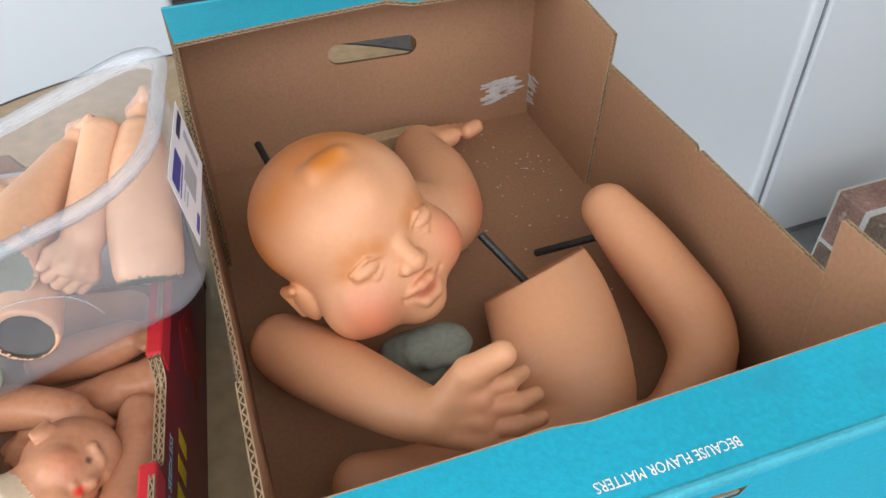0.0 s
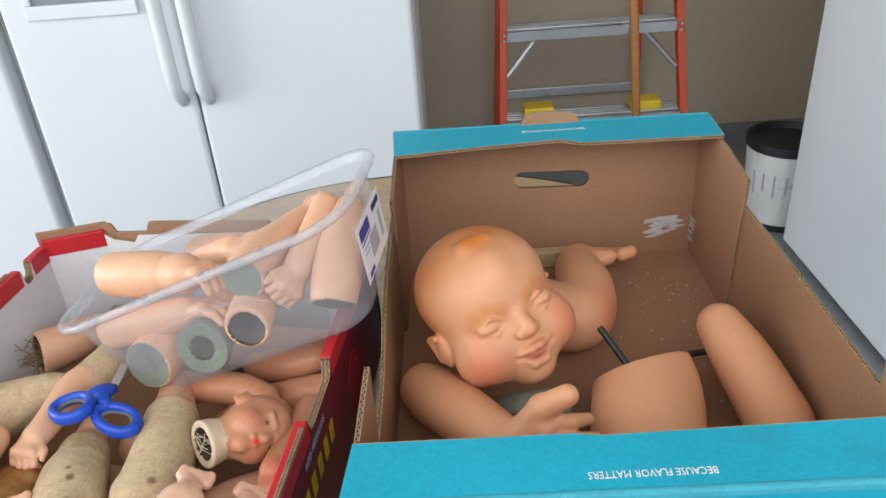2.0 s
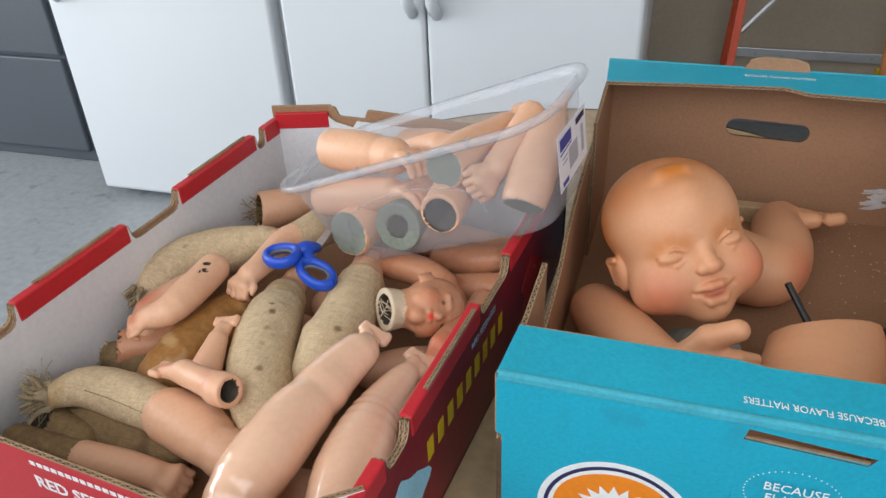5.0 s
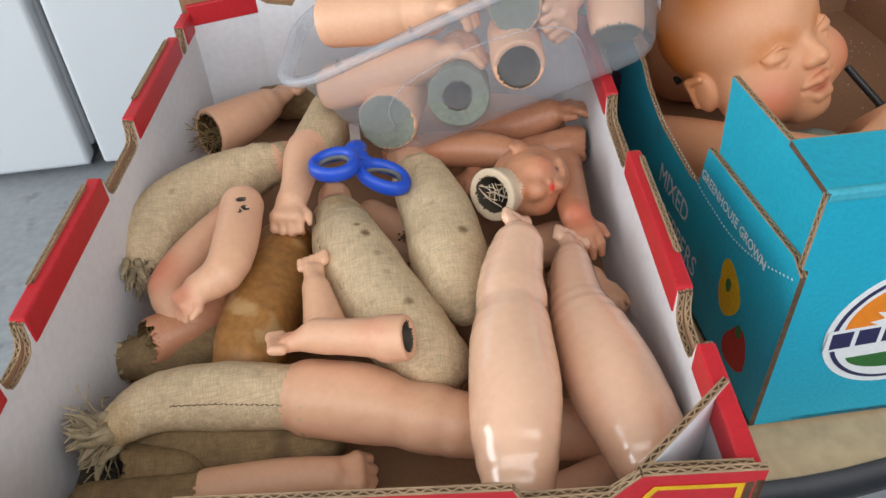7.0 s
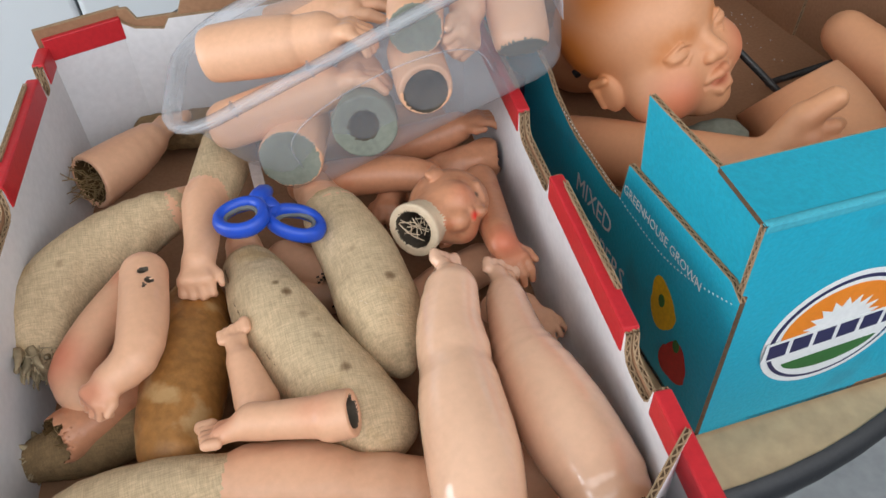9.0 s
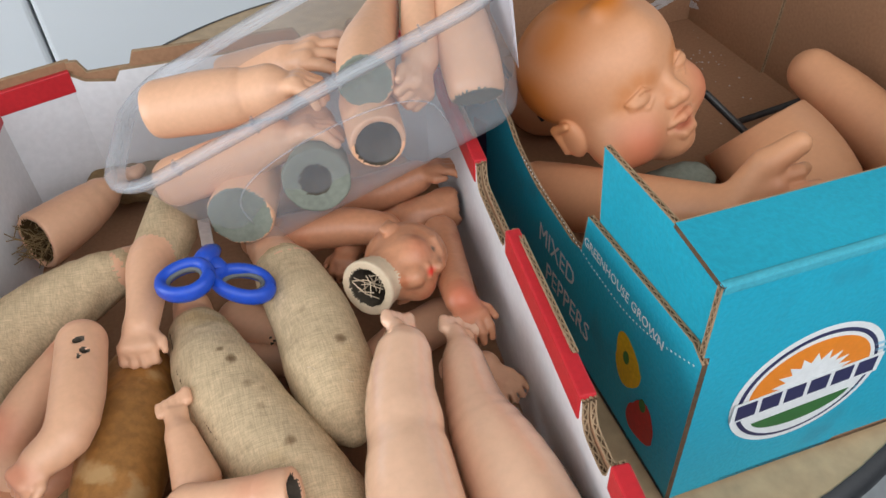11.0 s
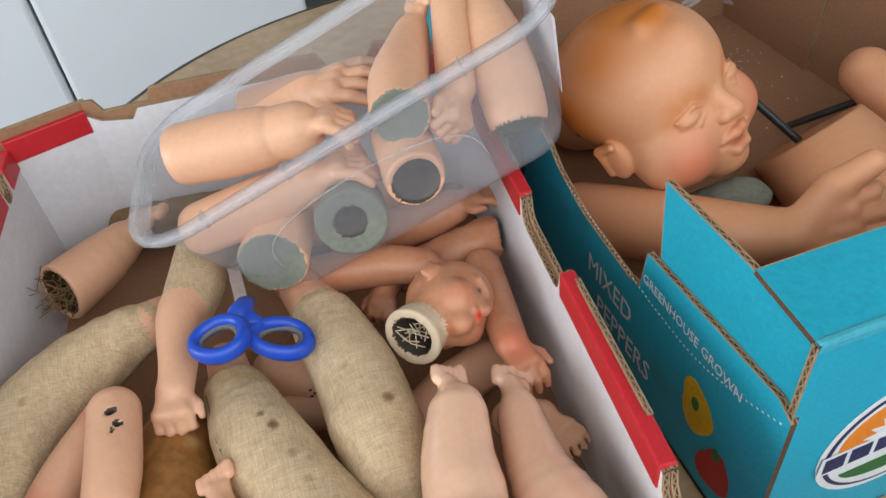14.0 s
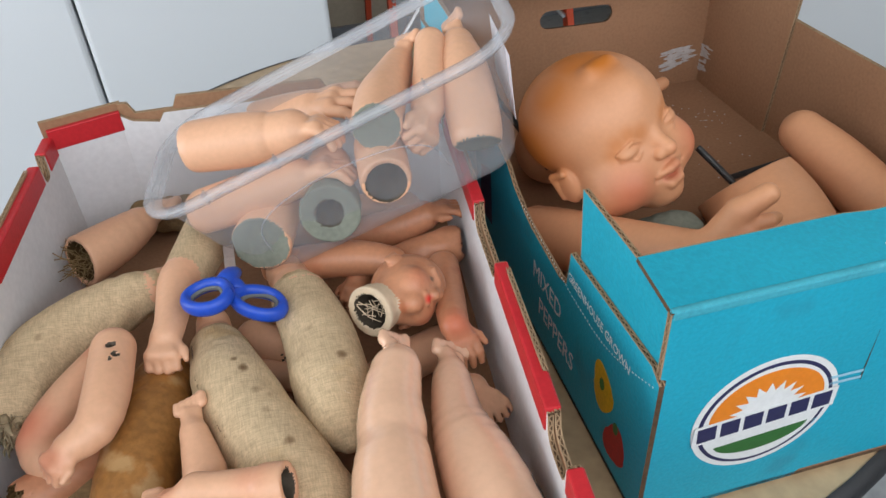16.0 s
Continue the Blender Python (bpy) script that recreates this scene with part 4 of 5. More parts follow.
def hand_prims(wrist, d, back, s, curl=25, thumb=1, m=0, spread=0.1, curls=None):
    """Palm, four fingers and a thumb. d: the way the fingers point, back: out of the back of the palm."""
    wrist, d = V(wrist), unit(d)
    s = s * 1.18
    n = unit(np.array(back, float) - d * np.dot(back, d))
    w = np.cross(d, n)
    out = []
    for i in (-1, 0, 1):
        out.append(dict(c=(tuple(wrist + w * i * 0.10 * s), tuple(wrist + d * 0.42 * s + w * i * 0.17 * s), 0.15 * s, 0.14 * s), m=m, k=0.003))
    for i in range(4):
        o = (i - 1.5) * 0.165
        p0 = wrist + d * (0.46 - 0.03 * abs(i - 1.2)) * s + w * o * s
        c = radians(curls[i] if curls else curl)
        f = unit(d + w * o * spread * 4)
        d1 = f * math.cos(c) - n * math.sin(c)
        d2 = f * math.cos(2.2 * c) - n * math.sin(2.2 * c)
        p1 = p0 + d1 * (0.30 - 0.02 * abs(i - 1.5)) * s
        p2 = p1 + d2 * 0.22 * s
        out.append(dict(c=(tuple(p0), tuple(p1), 0.095 * s, 0.085 * s), m=m, k=0.0012))
        out.append(dict(c=(tuple(p1), tuple(p2), 0.085 * s, 0.068 * s), m=m, k=0.0012))
    t0 = wrist + d * 0.12 * s + w * thumb * 0.2 * s - n * 0.03 * s
    t1 = t0 + unit(d * 0.7 + w * thumb * 0.75 - n * 0.2) * 0.26 * s
    t2 = t1 + unit(d * 1.0 + w * thumb * 0.35 - n * 0.2) * 0.2 * s
    out.append(dict(c=(tuple(t0), tuple(t1), 0.11 * s, 0.095 * s), m=m, k=0.003))
    out.append(dict(c=(tuple(t1), tuple(t2), 0.09 * s, 0.07 * s), m=m, k=0.0015))
    return out


def foot_prims(ankle, d, up, s, m=0):
    ankle, d = V(ankle), unit(d)
    u = unit(np.array(up, float) - d * np.dot(up, d))
    w = np.cross(d, u)
    out = [dict(c=(tuple(ankle - d * 0.12 * s - u * 0.1 * s), tuple(ankle + d * 0.5 * s + w * 0.1 * s - u * 0.12 * s), 0.2 * s, 0.135 * s), m=m, k=0.004),
           dict(c=(tuple(ankle), tuple(ankle + d * 0.5 * s - w * 0.1 * s - u * 0.1 * s), 0.2 * s, 0.13 * s), m=m, k=0.004)]
    for i in range(5):
        p = ankle + d * (0.70 - 0.045 * i) * s + w * (0.24 - 0.125 * i) * s - u * 0.12 * s
        r = (0.115 if i == 0 else 0.085) * s
        out.append(dict(c=(tuple(p), tuple(p + d * 0.15 * s), r, r * 0.95), m=m, k=0.0004))
    return out


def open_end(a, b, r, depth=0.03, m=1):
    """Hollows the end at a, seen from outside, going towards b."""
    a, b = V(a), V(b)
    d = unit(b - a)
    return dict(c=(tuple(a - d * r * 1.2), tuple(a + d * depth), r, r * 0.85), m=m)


def flat_end(a, outward, m=1, r=0.2):
    """Cuts the end at a square."""
    a = V(a)
    return dict(c=(tuple(a + unit(outward) * r), tuple(a + unit(outward) * (r + 0.001)), r, r), m=m)


def strands(name, label, category, centre, n, size, material, seed, spread=0.012, parent=None):
    random.seed(seed)
    bm = bmesh.new()
    c = Vector(centre)
    for _ in range(n):
        p = c + Vector([random.uniform(-spread, spread) for _ in range(3)])
        d = Vector([random.gauss(0, 1) for _ in range(3)]).normalized()
        tube([p - d * size, p + Vector([random.uniform(-1, 1) * size * 0.3 for _ in range(3)]), p + d * size], 0.00045, 4, True, bm)
    return bm


PILE = "doll parts in the grape carton"
BINNED = "doll hands and limbs in the clear bin"
LARGE = "large vinyl doll parts in the pepper carton"

# --- grape carton, lower layer first ---
solid("doll_limb", "dark stained cloth doll limb lying on the carton floor", "doll limb", chain([(-0.035, 0.775, 0.777, 0.017), (-0.005, 0.772, 0.782, 0.021), (0.03, 0.774, 0.782, 0.02)]), [LINEN_D], lump=0.0006, seed=3, group=PILE)
solid("doll_limb", "dark brown cloth doll limb with a seam, under a leg", "doll limb", chain([(-0.03, 0.698, 0.777, 0.016), (0.02, 0.684, 0.781, 0.02), (0.063, 0.676, 0.782, 0.02), (0.105, 0.67, 0.781, 0.018)]), [LINEN_D], lump=0.0006, seed=5, group=PILE)
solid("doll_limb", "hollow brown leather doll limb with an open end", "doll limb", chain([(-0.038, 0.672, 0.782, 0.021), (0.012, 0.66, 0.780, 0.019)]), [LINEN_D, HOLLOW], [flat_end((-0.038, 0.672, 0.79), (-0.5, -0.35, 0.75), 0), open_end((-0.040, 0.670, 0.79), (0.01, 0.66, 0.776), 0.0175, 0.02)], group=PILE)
solid("doll_arm", "peach doll lower leg lying under two glossy legs", "doll arm", chain([(0.235, 0.655, 0.785, 0.019), (0.262, 0.647, 0.79, 0.021), (0.30, 0.640, 0.785, 0.017)]), [SKIN], group=PILE)
solid("doll_arm", "peach doll forearm against the carton end", "doll arm", chain([(0.235, 0.6, 0.778, 0.014), (0.26, 0.603, 0.782, 0.016), (0.295, 0.612, 0.782, 0.017)]) + hand_prims((0.232, 0.6, 0.778), (-1, 0.05, 0), (0, 0, 1), 0.035), [SKIN], group=PILE)
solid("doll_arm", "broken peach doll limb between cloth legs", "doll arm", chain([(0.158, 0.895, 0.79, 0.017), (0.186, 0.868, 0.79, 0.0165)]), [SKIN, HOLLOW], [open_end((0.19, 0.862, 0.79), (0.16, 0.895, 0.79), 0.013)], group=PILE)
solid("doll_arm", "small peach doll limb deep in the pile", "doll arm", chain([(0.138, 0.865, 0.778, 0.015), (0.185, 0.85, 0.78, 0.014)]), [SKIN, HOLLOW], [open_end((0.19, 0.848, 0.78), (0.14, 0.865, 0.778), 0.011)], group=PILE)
solid("doll_arm", "peach doll arm under the painted head", "doll arm", chain([(0.24, 0.81, 0.782, 0.016), (0.27, 0.825, 0.785, 0.018), (0.31, 0.838, 0.785, 0.018)]), [SKIN], group=PILE)
solid("doll_arm", "ruddy doll arm with a curled hand behind the head", "doll arm", chain([(0.19, 0.955, 0.815, 0.016), (0.232, 0.942, 0.822, 0.017), (0.266, 0.928, 0.827, 0.016), (0.29, 0.915, 0.826, 0.014)]) + hand_prims((0.292, 0.913, 0.826), (0.6, -0.6, -0.2), (0.2, 0, 1), 0.032, 30), [SKIN_R], group=PILE)
solid("doll_arm", "small doll hand with curled fingers", "doll hand", chain([(0.272, 0.945, 0.80, 0.012), (0.258, 0.925, 0.804, 0.011)]) + hand_prims((0.258, 0.925, 0.804), (-0.4, -0.8, 0.1), (0, 0, 1), 0.03, 40), [SKIN_R], group=PILE)
solid("doll_arm", "ruddy hollow doll limb with a chipped end", "doll limb", chain([(0.285, 0.94, 0.80, 0.017), (0.335, 0.935, 0.812, 0.019), (0.352, 0.935, 0.815, 0.018)]), [SKIN_R, HOLLOW], [open_end((0.358, 0.934, 0.815), (0.30, 0.94, 0.805), 0.014)], lump=0.0005, seed=8, group=PILE)
solid("doll_arm", "ruddy doll forearm and hand under the clear bin", "doll arm", chain([(0.27, 0.985, 0.81, 0.018), (0.312, 0.972, 0.822, 0.018), (0.335, 0.968, 0.83, 0.015)]) + hand_prims((0.338, 0.967, 0.832), (0.9, -0.1, 0.3), (-0.2, 0.3, 1), 0.036, 25), [SKIN_R], group=PILE)
solid("doll_limb", "brown cloth doll limb at the carton end", "doll limb", chain([(0.06, 1.135, 0.785, 0.018), (0.13, 1.12, 0.785, 0.02), (0.2, 1.1, 0.785, 0.02)]), [LINEN_D], lump=0.0006, seed=9, group=PILE)
solid("doll_limb", "peach doll leg at the far carton end", "doll leg", chain([(0.19, 1.06, 0.79, 0.022), (0.26, 1.05, 0.79, 0.024), (0.33, 1.04, 0.79, 0.02)]), [SKIN], group=PILE)

# amber stuffed leg
solid("doll_leg", "amber brown leather doll leg, stuffed and worn", "doll leg", chain([(0.084, 0.846, 0.808, 0.024), (0.077, 0.806, 0.811, 0.0295), (0.066, 0.757, 0.811, 0.0285), (0.060, 0.731, 0.808, 0.025)], 0, 0.012), [LEATHER], lump=0.0003, seed=2, group=PILE)

# long cloth legs
SPOTS_B = [((0.153, 0.795, 0.858), 0.0035, 1), ((0.147, 0.806, 0.857), 0.0022, 0.9), ((0.161, 0.782, 0.858), 0.0025, 0.6), ((0.16, 0.77, 0.858), 0.003, 0.45), ((0.170, 0.765, 0.857), 0.0032, 0.55), ((0.177, 0.72, 0.855), 0.003, 0.8), ((0.165, 0.75, 0.857), 0.0025, 0.4), ((0.187, 0.713, 0.845), 0.003, 0.5)]
solid("doll_leg", "stuffed linen doll leg with dark stain spots", "doll leg", chain([(0.128, 0.889, 0.822, 0.014), (0.129, 0.872, 0.822, 0.016), (0.131, 0.855, 0.822, 0.023), (0.140, 0.806, 0.826, 0.03), (0.155, 0.757, 0.826, 0.031), (0.173, 0.718, 0.824, 0.0295), (0.188, 0.695, 0.819, 0.0245)], [1, 1, 0, 0, 0, 0], 0.008), [LINEN, SKIN], lump=0.0004, seed=4, marks={"spot": SPOTS_B}, group=PILE)
solid("doll_leg", "stuffed linen doll leg tied off at a lumpy toe", "doll leg", chain([(0.196, 0.935, 0.822, 0.018), (0.2, 0.915, 0.824, 0.019), (0.204, 0.891, 0.826, 0.025), (0.211, 0.834, 0.828, 0.029), (0.213, 0.783, 0.826, 0.030), (0.213, 0.758, 0.822, 0.026)], [1, 1, 0, 0, 0], 0.008) + chain([(0.2, 0.79, 0.838, 0.016), (0.206, 0.755, 0.833, 0.013)], 0, 0.006) + chain([(0.224, 0.785, 0.835, 0.016), (0.22, 0.75, 0.83, 0.012)], 0, 0.006) + chain([(0.213, 0.75, 0.822, 0.016), (0.216, 0.738, 0.818, 0.011)], 0, 0.004), [LINEN, SKIN], lump=0.0004, seed=7, marks={"spot": [((0.223, 0.786, 0.853), 0.0035, 0.9), ((0.205, 0.82, 0.857), 0.002, 0.3)]}, group=PILE)
solid("doll_leg", "stuffed linen doll leg with a frayed torn end", "doll leg", chain([(0.105, 0.960, 0.83, 0.010), (0.09, 0.948, 0.83, 0.014), (0.080, 0.942, 0.83, 0.018), (0.049, 0.936, 0.826, 0.025), (0.012, 0.911, 0.825, 0.029), (-0.012, 0.888, 0.822, 0.030), (-0.024, 0.865, 0.818, 0.0275), (-0.028, 0.848, 0.812, 0.022)], [1, 1, 0, 0, 0, 0, 0], 0.008), [LINEN, SKIN], lump=0.0005, seed=11, marks={"spot": [((0.0, 0.885, 0.853), 0.003, 0.5)]}, group=PILE)

# hollow lower leg with foot near the far corner
solid("doll_foot", "hollow peach doll lower leg with open straw-filled end", "doll foot", chain([(0.010, 1.034, 0.812, 0.026), (0.043, 1.060, 0.812, 0.0225), (0.062, 1.077, 0.813, 0.0175)], 0, 0.008) + foot_prims((0.064, 1.077, 0.817), (0.6, 0.75, 0.1), (-0.3, -0.2, 1), 0.05), [SKIN, STRAW], [flat_end((0.009, 1.033, 0.812), (-0.75, -0.6, 0.2), 0), open_end((0.006, 1.031, 0.812), (0.045, 1.062, 0.812), 0.0225, 0.012)], group=PILE)
# standing cloth forearm with hand
solid("doll_arm", "doll forearm in a linen sleeve, hand pointing down", "doll arm", chain([(0.134, 1.0, 0.838, 0.024), (0.118, 0.947, 0.844, 0.021), (0.113, 0.930, 0.848, 0.019), (0.107, 0.914, 0.852, 0.0165), (0.101, 0.868, 0.852, 0.0125), (0.097, 0.852, 0.851, 0.012)], [1, 1, 0, 0, 0], 0.004) + hand_prims((0.096, 0.852, 0.851), (-0.2, -1, -0.1), (0, 0.05, 1), 0.034, 55, -1), [SKIN, LINEN, HOLLOW], [open_end((0.138, 1.012, 0.84), (0.118, 0.95, 0.844), 0.019, 0.012, 2)], group=PILE)
# bent arms
solid("doll_arm", "bent peach doll arm with round holes at the shoulder", "doll arm", chain([(0.060, 0.845, 0.857, 0.0165), (0.057, 0.798, 0.857, 0.0165), (0.050, 0.773, 0.854, 0.0145), (0.034, 0.763, 0.851, 0.0115)], 0, 0.006) + hand_prims((0.034, 0.763, 0.851), (-0.85, -0.55, -0.15), (0.1, 0.1, 1), 0.030, 60, -1), [SKIN, HOLLOW], [dict(c=((0.0635, 0.8335, 0.89), (0.062, 0.832, 0.866), 0.0026, 0.0026), m=1), dict(c=((0.067, 0.8235, 0.89), (0.0655, 0.822, 0.864), 0.0021, 0.0021), m=1), dict(c=((0.0635, 0.818, 0.89), (0.0625, 0.817, 0.866), 0.0012, 0.0012), m=1)], voxel=0.0014, marks={"blush": [((0.058, 0.86, 0.862), 0.014, 0.5), ((0.022, 0.755, 0.85), 0.014, 0.5)]}, group=PILE)
solid("doll_arm", "slim bent peach doll arm under another arm", "doll arm", chain([(0.045, 0.863, 0.836, 0.013), (0.018, 0.831, 0.829, 0.0155), (-0.001, 0.804, 0.82, 0.0155), (0.006, 0.787, 0.812, 0.0145)], 0, 0.006), [SKIN], marks={"blush": [((-0.006, 0.81, 0.832), 0.022, 0.7), ((0.04, 0.862, 0.845), 0.012, 0.4)]}, group=PILE)
solid("doll_arm", "hollow peach doll limb with straw in its open end", "doll limb", chain([(0.038, 0.80, 0.797, 0.0165), (0.018, 0.786, 0.798, 0.0175), (-0.010, 0.770, 0.80, 0.0185)], 0, 0.004), [SKIN_R, STRAW], [open_end((-0.016, 0.766, 0.803), (0.02, 0.787, 0.797), 0.0158, 0.013)], group=PILE)
# small foot with hollow cuff
solid("doll_foot", "small peach doll foot with a hollow cuffed ankle", "doll foot", chain([(0.170, 0.680, 0.862, 0.0145), (0.160, 0.682, 0.861, 0.0150), (0.158, 0.683, 0.861, 0.0132), (0.130, 0.693, 0.857, 0.0115), (0.115, 0.699, 0.855, 0.011)], 0, 0.002) + foot_prims((0.117, 0.698, 0.857), (-0.95, 0.2, -0.1), (0, 0.45, 0.9), 0.043), [SKIN, HOLLOW], [flat_end((0.172, 0.679, 0.863), (0.95, -0.28, 0.25), 0), open_end((0.173, 0.679, 0.863), (0.15, 0.685, 0.861), 0.0098, 0.02)], voxel=0.0014, marks={"blush": [((0.095, 0.703, 0.86), 0.012, 0.4), ((0.15, 0.684, 0.875), 0.014, 0.25)]}, group=PILE)
solid("doll_foot", "small peach doll foot standing on its ankle", "doll foot", chain([(0.118, 0.725, 0.838, 0.0145), (0.114, 0.753, 0.845, 0.010)], 0, 0.003) + foot_prims((0.1135, 0.753, 0.846), (0.0, 0.85, 0.35), (0.2, -0.5, 0.8), 0.034), [SKIN], voxel=0.0014, group=PILE)
# two glossy legs
solid("doll_leg", "glossy peach doll leg with a small toed foot", "doll leg", chain([(0.260, 0.757, 0.859, 0.0150), (0.257, 0.751, 0.86, 0.0185), (0.247, 0.725, 0.858, 0.0215), (0.243, 0.705, 0.857, 0.0236), (0.240, 0.692, 0.857, 0.0228), (0.238, 0.680, 0.857, 0.0246), (0.235, 0.667, 0.857, 0.0262), (0.230, 0.634, 0.856, 0.0275), (0.224, 0.604, 0.852, 0.0255), (0.220, 0.580, 0.845, 0.0205)], 0, 0.006) + foot_prims((0.260, 0.750, 0.862), (0.22, 0.95, 0.05), (0.75, -0.1, 0.6), 0.046), [SKIN_P, HOLLOW], [dict(c=((0.243, 0.575, 0.878), (0.247, 0.600, 0.877), 0.006, 0.004), m=1)], group=PILE)
solid("doll_leg", "glossy peach doll leg, chipped open at the thigh", "doll leg", chain([(0.298, 0.755, 0.838, 0.0125), (0.296, 0.746, 0.838, 0.015), (0.290, 0.709, 0.840, 0.0195), (0.291, 0.675, 0.841, 0.0260), (0.293, 0.638, 0.841, 0.0290), (0.297, 0.606, 0.839, 0.0265), (0.297, 0.585, 0.836, 0.021)], 0, 0.006) + foot_prims((0.299, 0.750, 0.84), (0.3, 0.9, 0.0), (0.6, 0, 0.8), 0.050), [SKIN_P, HOLLOW], [dict(c=((0.335, 0.565, 0.852), (0.327, 0.640, 0.858), 0.013, 0.010), m=1), flat_end((0.298, 0.577, 0.836), (0.2, -1, 0))], group=PILE)
# arm reaching onto the second leg
solid("doll_arm", "ruddy doll arm with fingers hanging over a leg", "doll arm", chain([(0.335, 0.905, 0.815, 0.015), (0.326, 0.855, 0.822, 0.014), (0.320, 0.825, 0.83, 0.013), (0.317, 0.808, 0.834, 0.012)], 0, 0.005) + hand_prims((0.317, 0.806, 0.834), (0.05, -1, 0.0), (0, 0.1, 1), 0.034, 32, -1), [SKIN_R], voxel=0.0014, marks={"blush": [((0.317, 0.80, 0.845), 0.018, 0.7)]}, group=PILE)
solid("doll_arm", "small peach doll hand beside the carton wall", "doll hand", chain([(0.30, 0.775, 0.80, 0.013), (0.318, 0.765, 0.805, 0.012)]) + hand_prims((0.318, 0.762, 0.806), (0.4, -0.8, 0.1), (0, 0, 1), 0.03, 20), [SKIN], group=PILE)
# long leg across the near end
solid("doll_leg", "doll leg, linen thigh with frayed end and peach knee", "doll leg", chain([(-0.022, 0.682, 0.812, 0.013), (-0.008, 0.693, 0.813, 0.0175), (0.010, 0.697, 0.815, 0.0205), (0.050, 0.692, 0.817, 0.0225), (0.098, 0.681, 0.818, 0.021), (0.106, 0.679, 0.818, 0.0255), (0.138, 0.670, 0.817, 0.026), (0.156, 0.662, 0.815, 0.0225), (0.161, 0.660, 0.815, 0.0198), (0.166, 0.658, 0.814, 0.0215), (0.182, 0.652, 0.813, 0.0225), (0.189, 0.649, 0.813, 0.0205), (0.195, 0.647, 0.812, 0.0215), (0.213, 0.642, 0.81, 0.019)], [1, 1, 1, 1, 1, 0, 0, 0, 0, 0, 0, 0, 0], 0.004), [SKIN, LINEN], lump=0.0003, seed=13, marks={"spot": [((0.075, 0.69, 0.84), 0.003, 0.2)]}, group=PILE)
solid("doll_arm", "peach doll forearm and fist with brown cloth sleeve", "doll arm", chain([(-0.035, 0.640, 0.79, 0.0165), (0.02, 0.637, 0.792, 0.0145), (0.036, 0.637, 0.793, 0.0135), (0.038, 0.637, 0.793, 0.015), (0.084, 0.636, 0.795, 0.014), (0.112, 0.634, 0.795, 0.0125)], [1, 1, 1, 0, 0], 0.003) + hand_prims((0.112, 0.634, 0.795), (1, 0.02, -0.02), (0.1, -0.2, 1), 0.036, 50, 1), [SKIN, LINEN_D], voxel=0.0016, group=PILE)

# small painted head lying on its side, neck ring towards the viewer
HC = np.array((0.291, 0.859, 0.837))
nk = unit((-0.714, -0.648, 0.265))
fx = unit((0.699, -0.647, 0.304))
fx = unit(fx - nk * fx.dot(nk))
sx = np.cross(nk, fx)
ROT = np.stack([sx, fx, -nk], 1)


def hl(x, y, z):
    return tuple(HC + ROT @ np.array((x, y, z)))


hp = [dict(e=(hl(0, -0.003, 0.006), ROT, (0.0285, 0.033, 0.031)), m=0, k=0.004), dict(e=(hl(0, 0.008, -0.012), ROT, (0.0245, 0.0235, 0.021)), m=0, k=0.008),
      dict(c=(hl(0, 0.0, -0.015), hl(0, -0.004, -0.040), 0.019, 0.0185), m=0, k=0.006), dict(c=(hl(0, -0.004, -0.041), hl(0, -0.004, -0.046), 0.0205, 0.0215), m=2, k=0.001),
      dict(c=(hl(0, 0.028, 0.0), hl(0, 0.033, -0.008), 0.003, 0.0045), m=0, k=0.004), dict(c=(hl(0, 0.024, -0.027), hl(0, 0.022, -0.028), 0.008, 0.008), m=0, k=0.006),
      dict(c=(hl(-0.004, 0.030, -0.0165), hl(0.004, 0.030, -0.0165), 0.003, 0.003), m=0, k=0.0015)]
for s in (-1, 1):
    hp += [dict(c=(hl(s * 0.013, 0.018, -0.014), hl(s * 0.014, 0.018, -0.013), 0.010, 0.010), m=0, k=0.006), dict(e=(hl(s * 0.0285, -0.005, -0.003), ROT, (0.0045, 0.0055, 0.009)), m=0, k=0.0015), dict(c=(hl(s * 0.0315, -0.009, 0.003), hl(s * 0.0305, -0.008, -0.009), 0.0026, 0.0022), m=0, k=0.001),
           dict(c=(hl(s * 0.005, 0.0285, 0.006), hl(s * 0.016, 0.025, 0.007), 0.003, 0.003), m=0, k=0.003)]
solid("doll_head", "small ruddy painted doll head lying with open cream neck", "doll head", hp, [SKIN_R, HOLLOW, CREAM], [flat_end(hl(0, -0.004, -0.0475), -(ROT[:, 2]), 2), dict(c=(hl(0, -0.004, -0.06), hl(0, -0.004, -0.02), 0.0155, 0.013), m=1)] + [dict(c=(hl(s * 0.011, 0.032, -0.001), hl(s * 0.0115, 0.032, -0.001), 0.0038, 0.0038), m=0) for s in (-1, 1)], voxel=0.0013,
      marks={"hair": [(hl(0, -0.012, 0.03), 0.028, 0.8)], "paint": [(hl(0, 0.033, -0.0165), 0.0042, 1.0)], "spot": [(hl(s * 0.0115, 0.0285, -0.001), 0.0020, 0.9) for s in (-1, 1)] + [(hl(s * x, 0.0275, 0.0085), 0.0014, 0.5) for s in (-1, 1) for x in (0.008, 0.0105, 0.013, 0.0155)], "blush": [(hl(s * 0.017, 0.024, -0.014), 0.011, 0.35) for s in (-1, 1)]}, group=PILE)
st = tagged(part("straw_wires", strands("", "", "", hl(0, -0.004, -0.040), 16, 0.009, None, 21, 0.008), CREAM), "loose straw wires sticking inside the doll head's neck", "straw", kind="stuff")
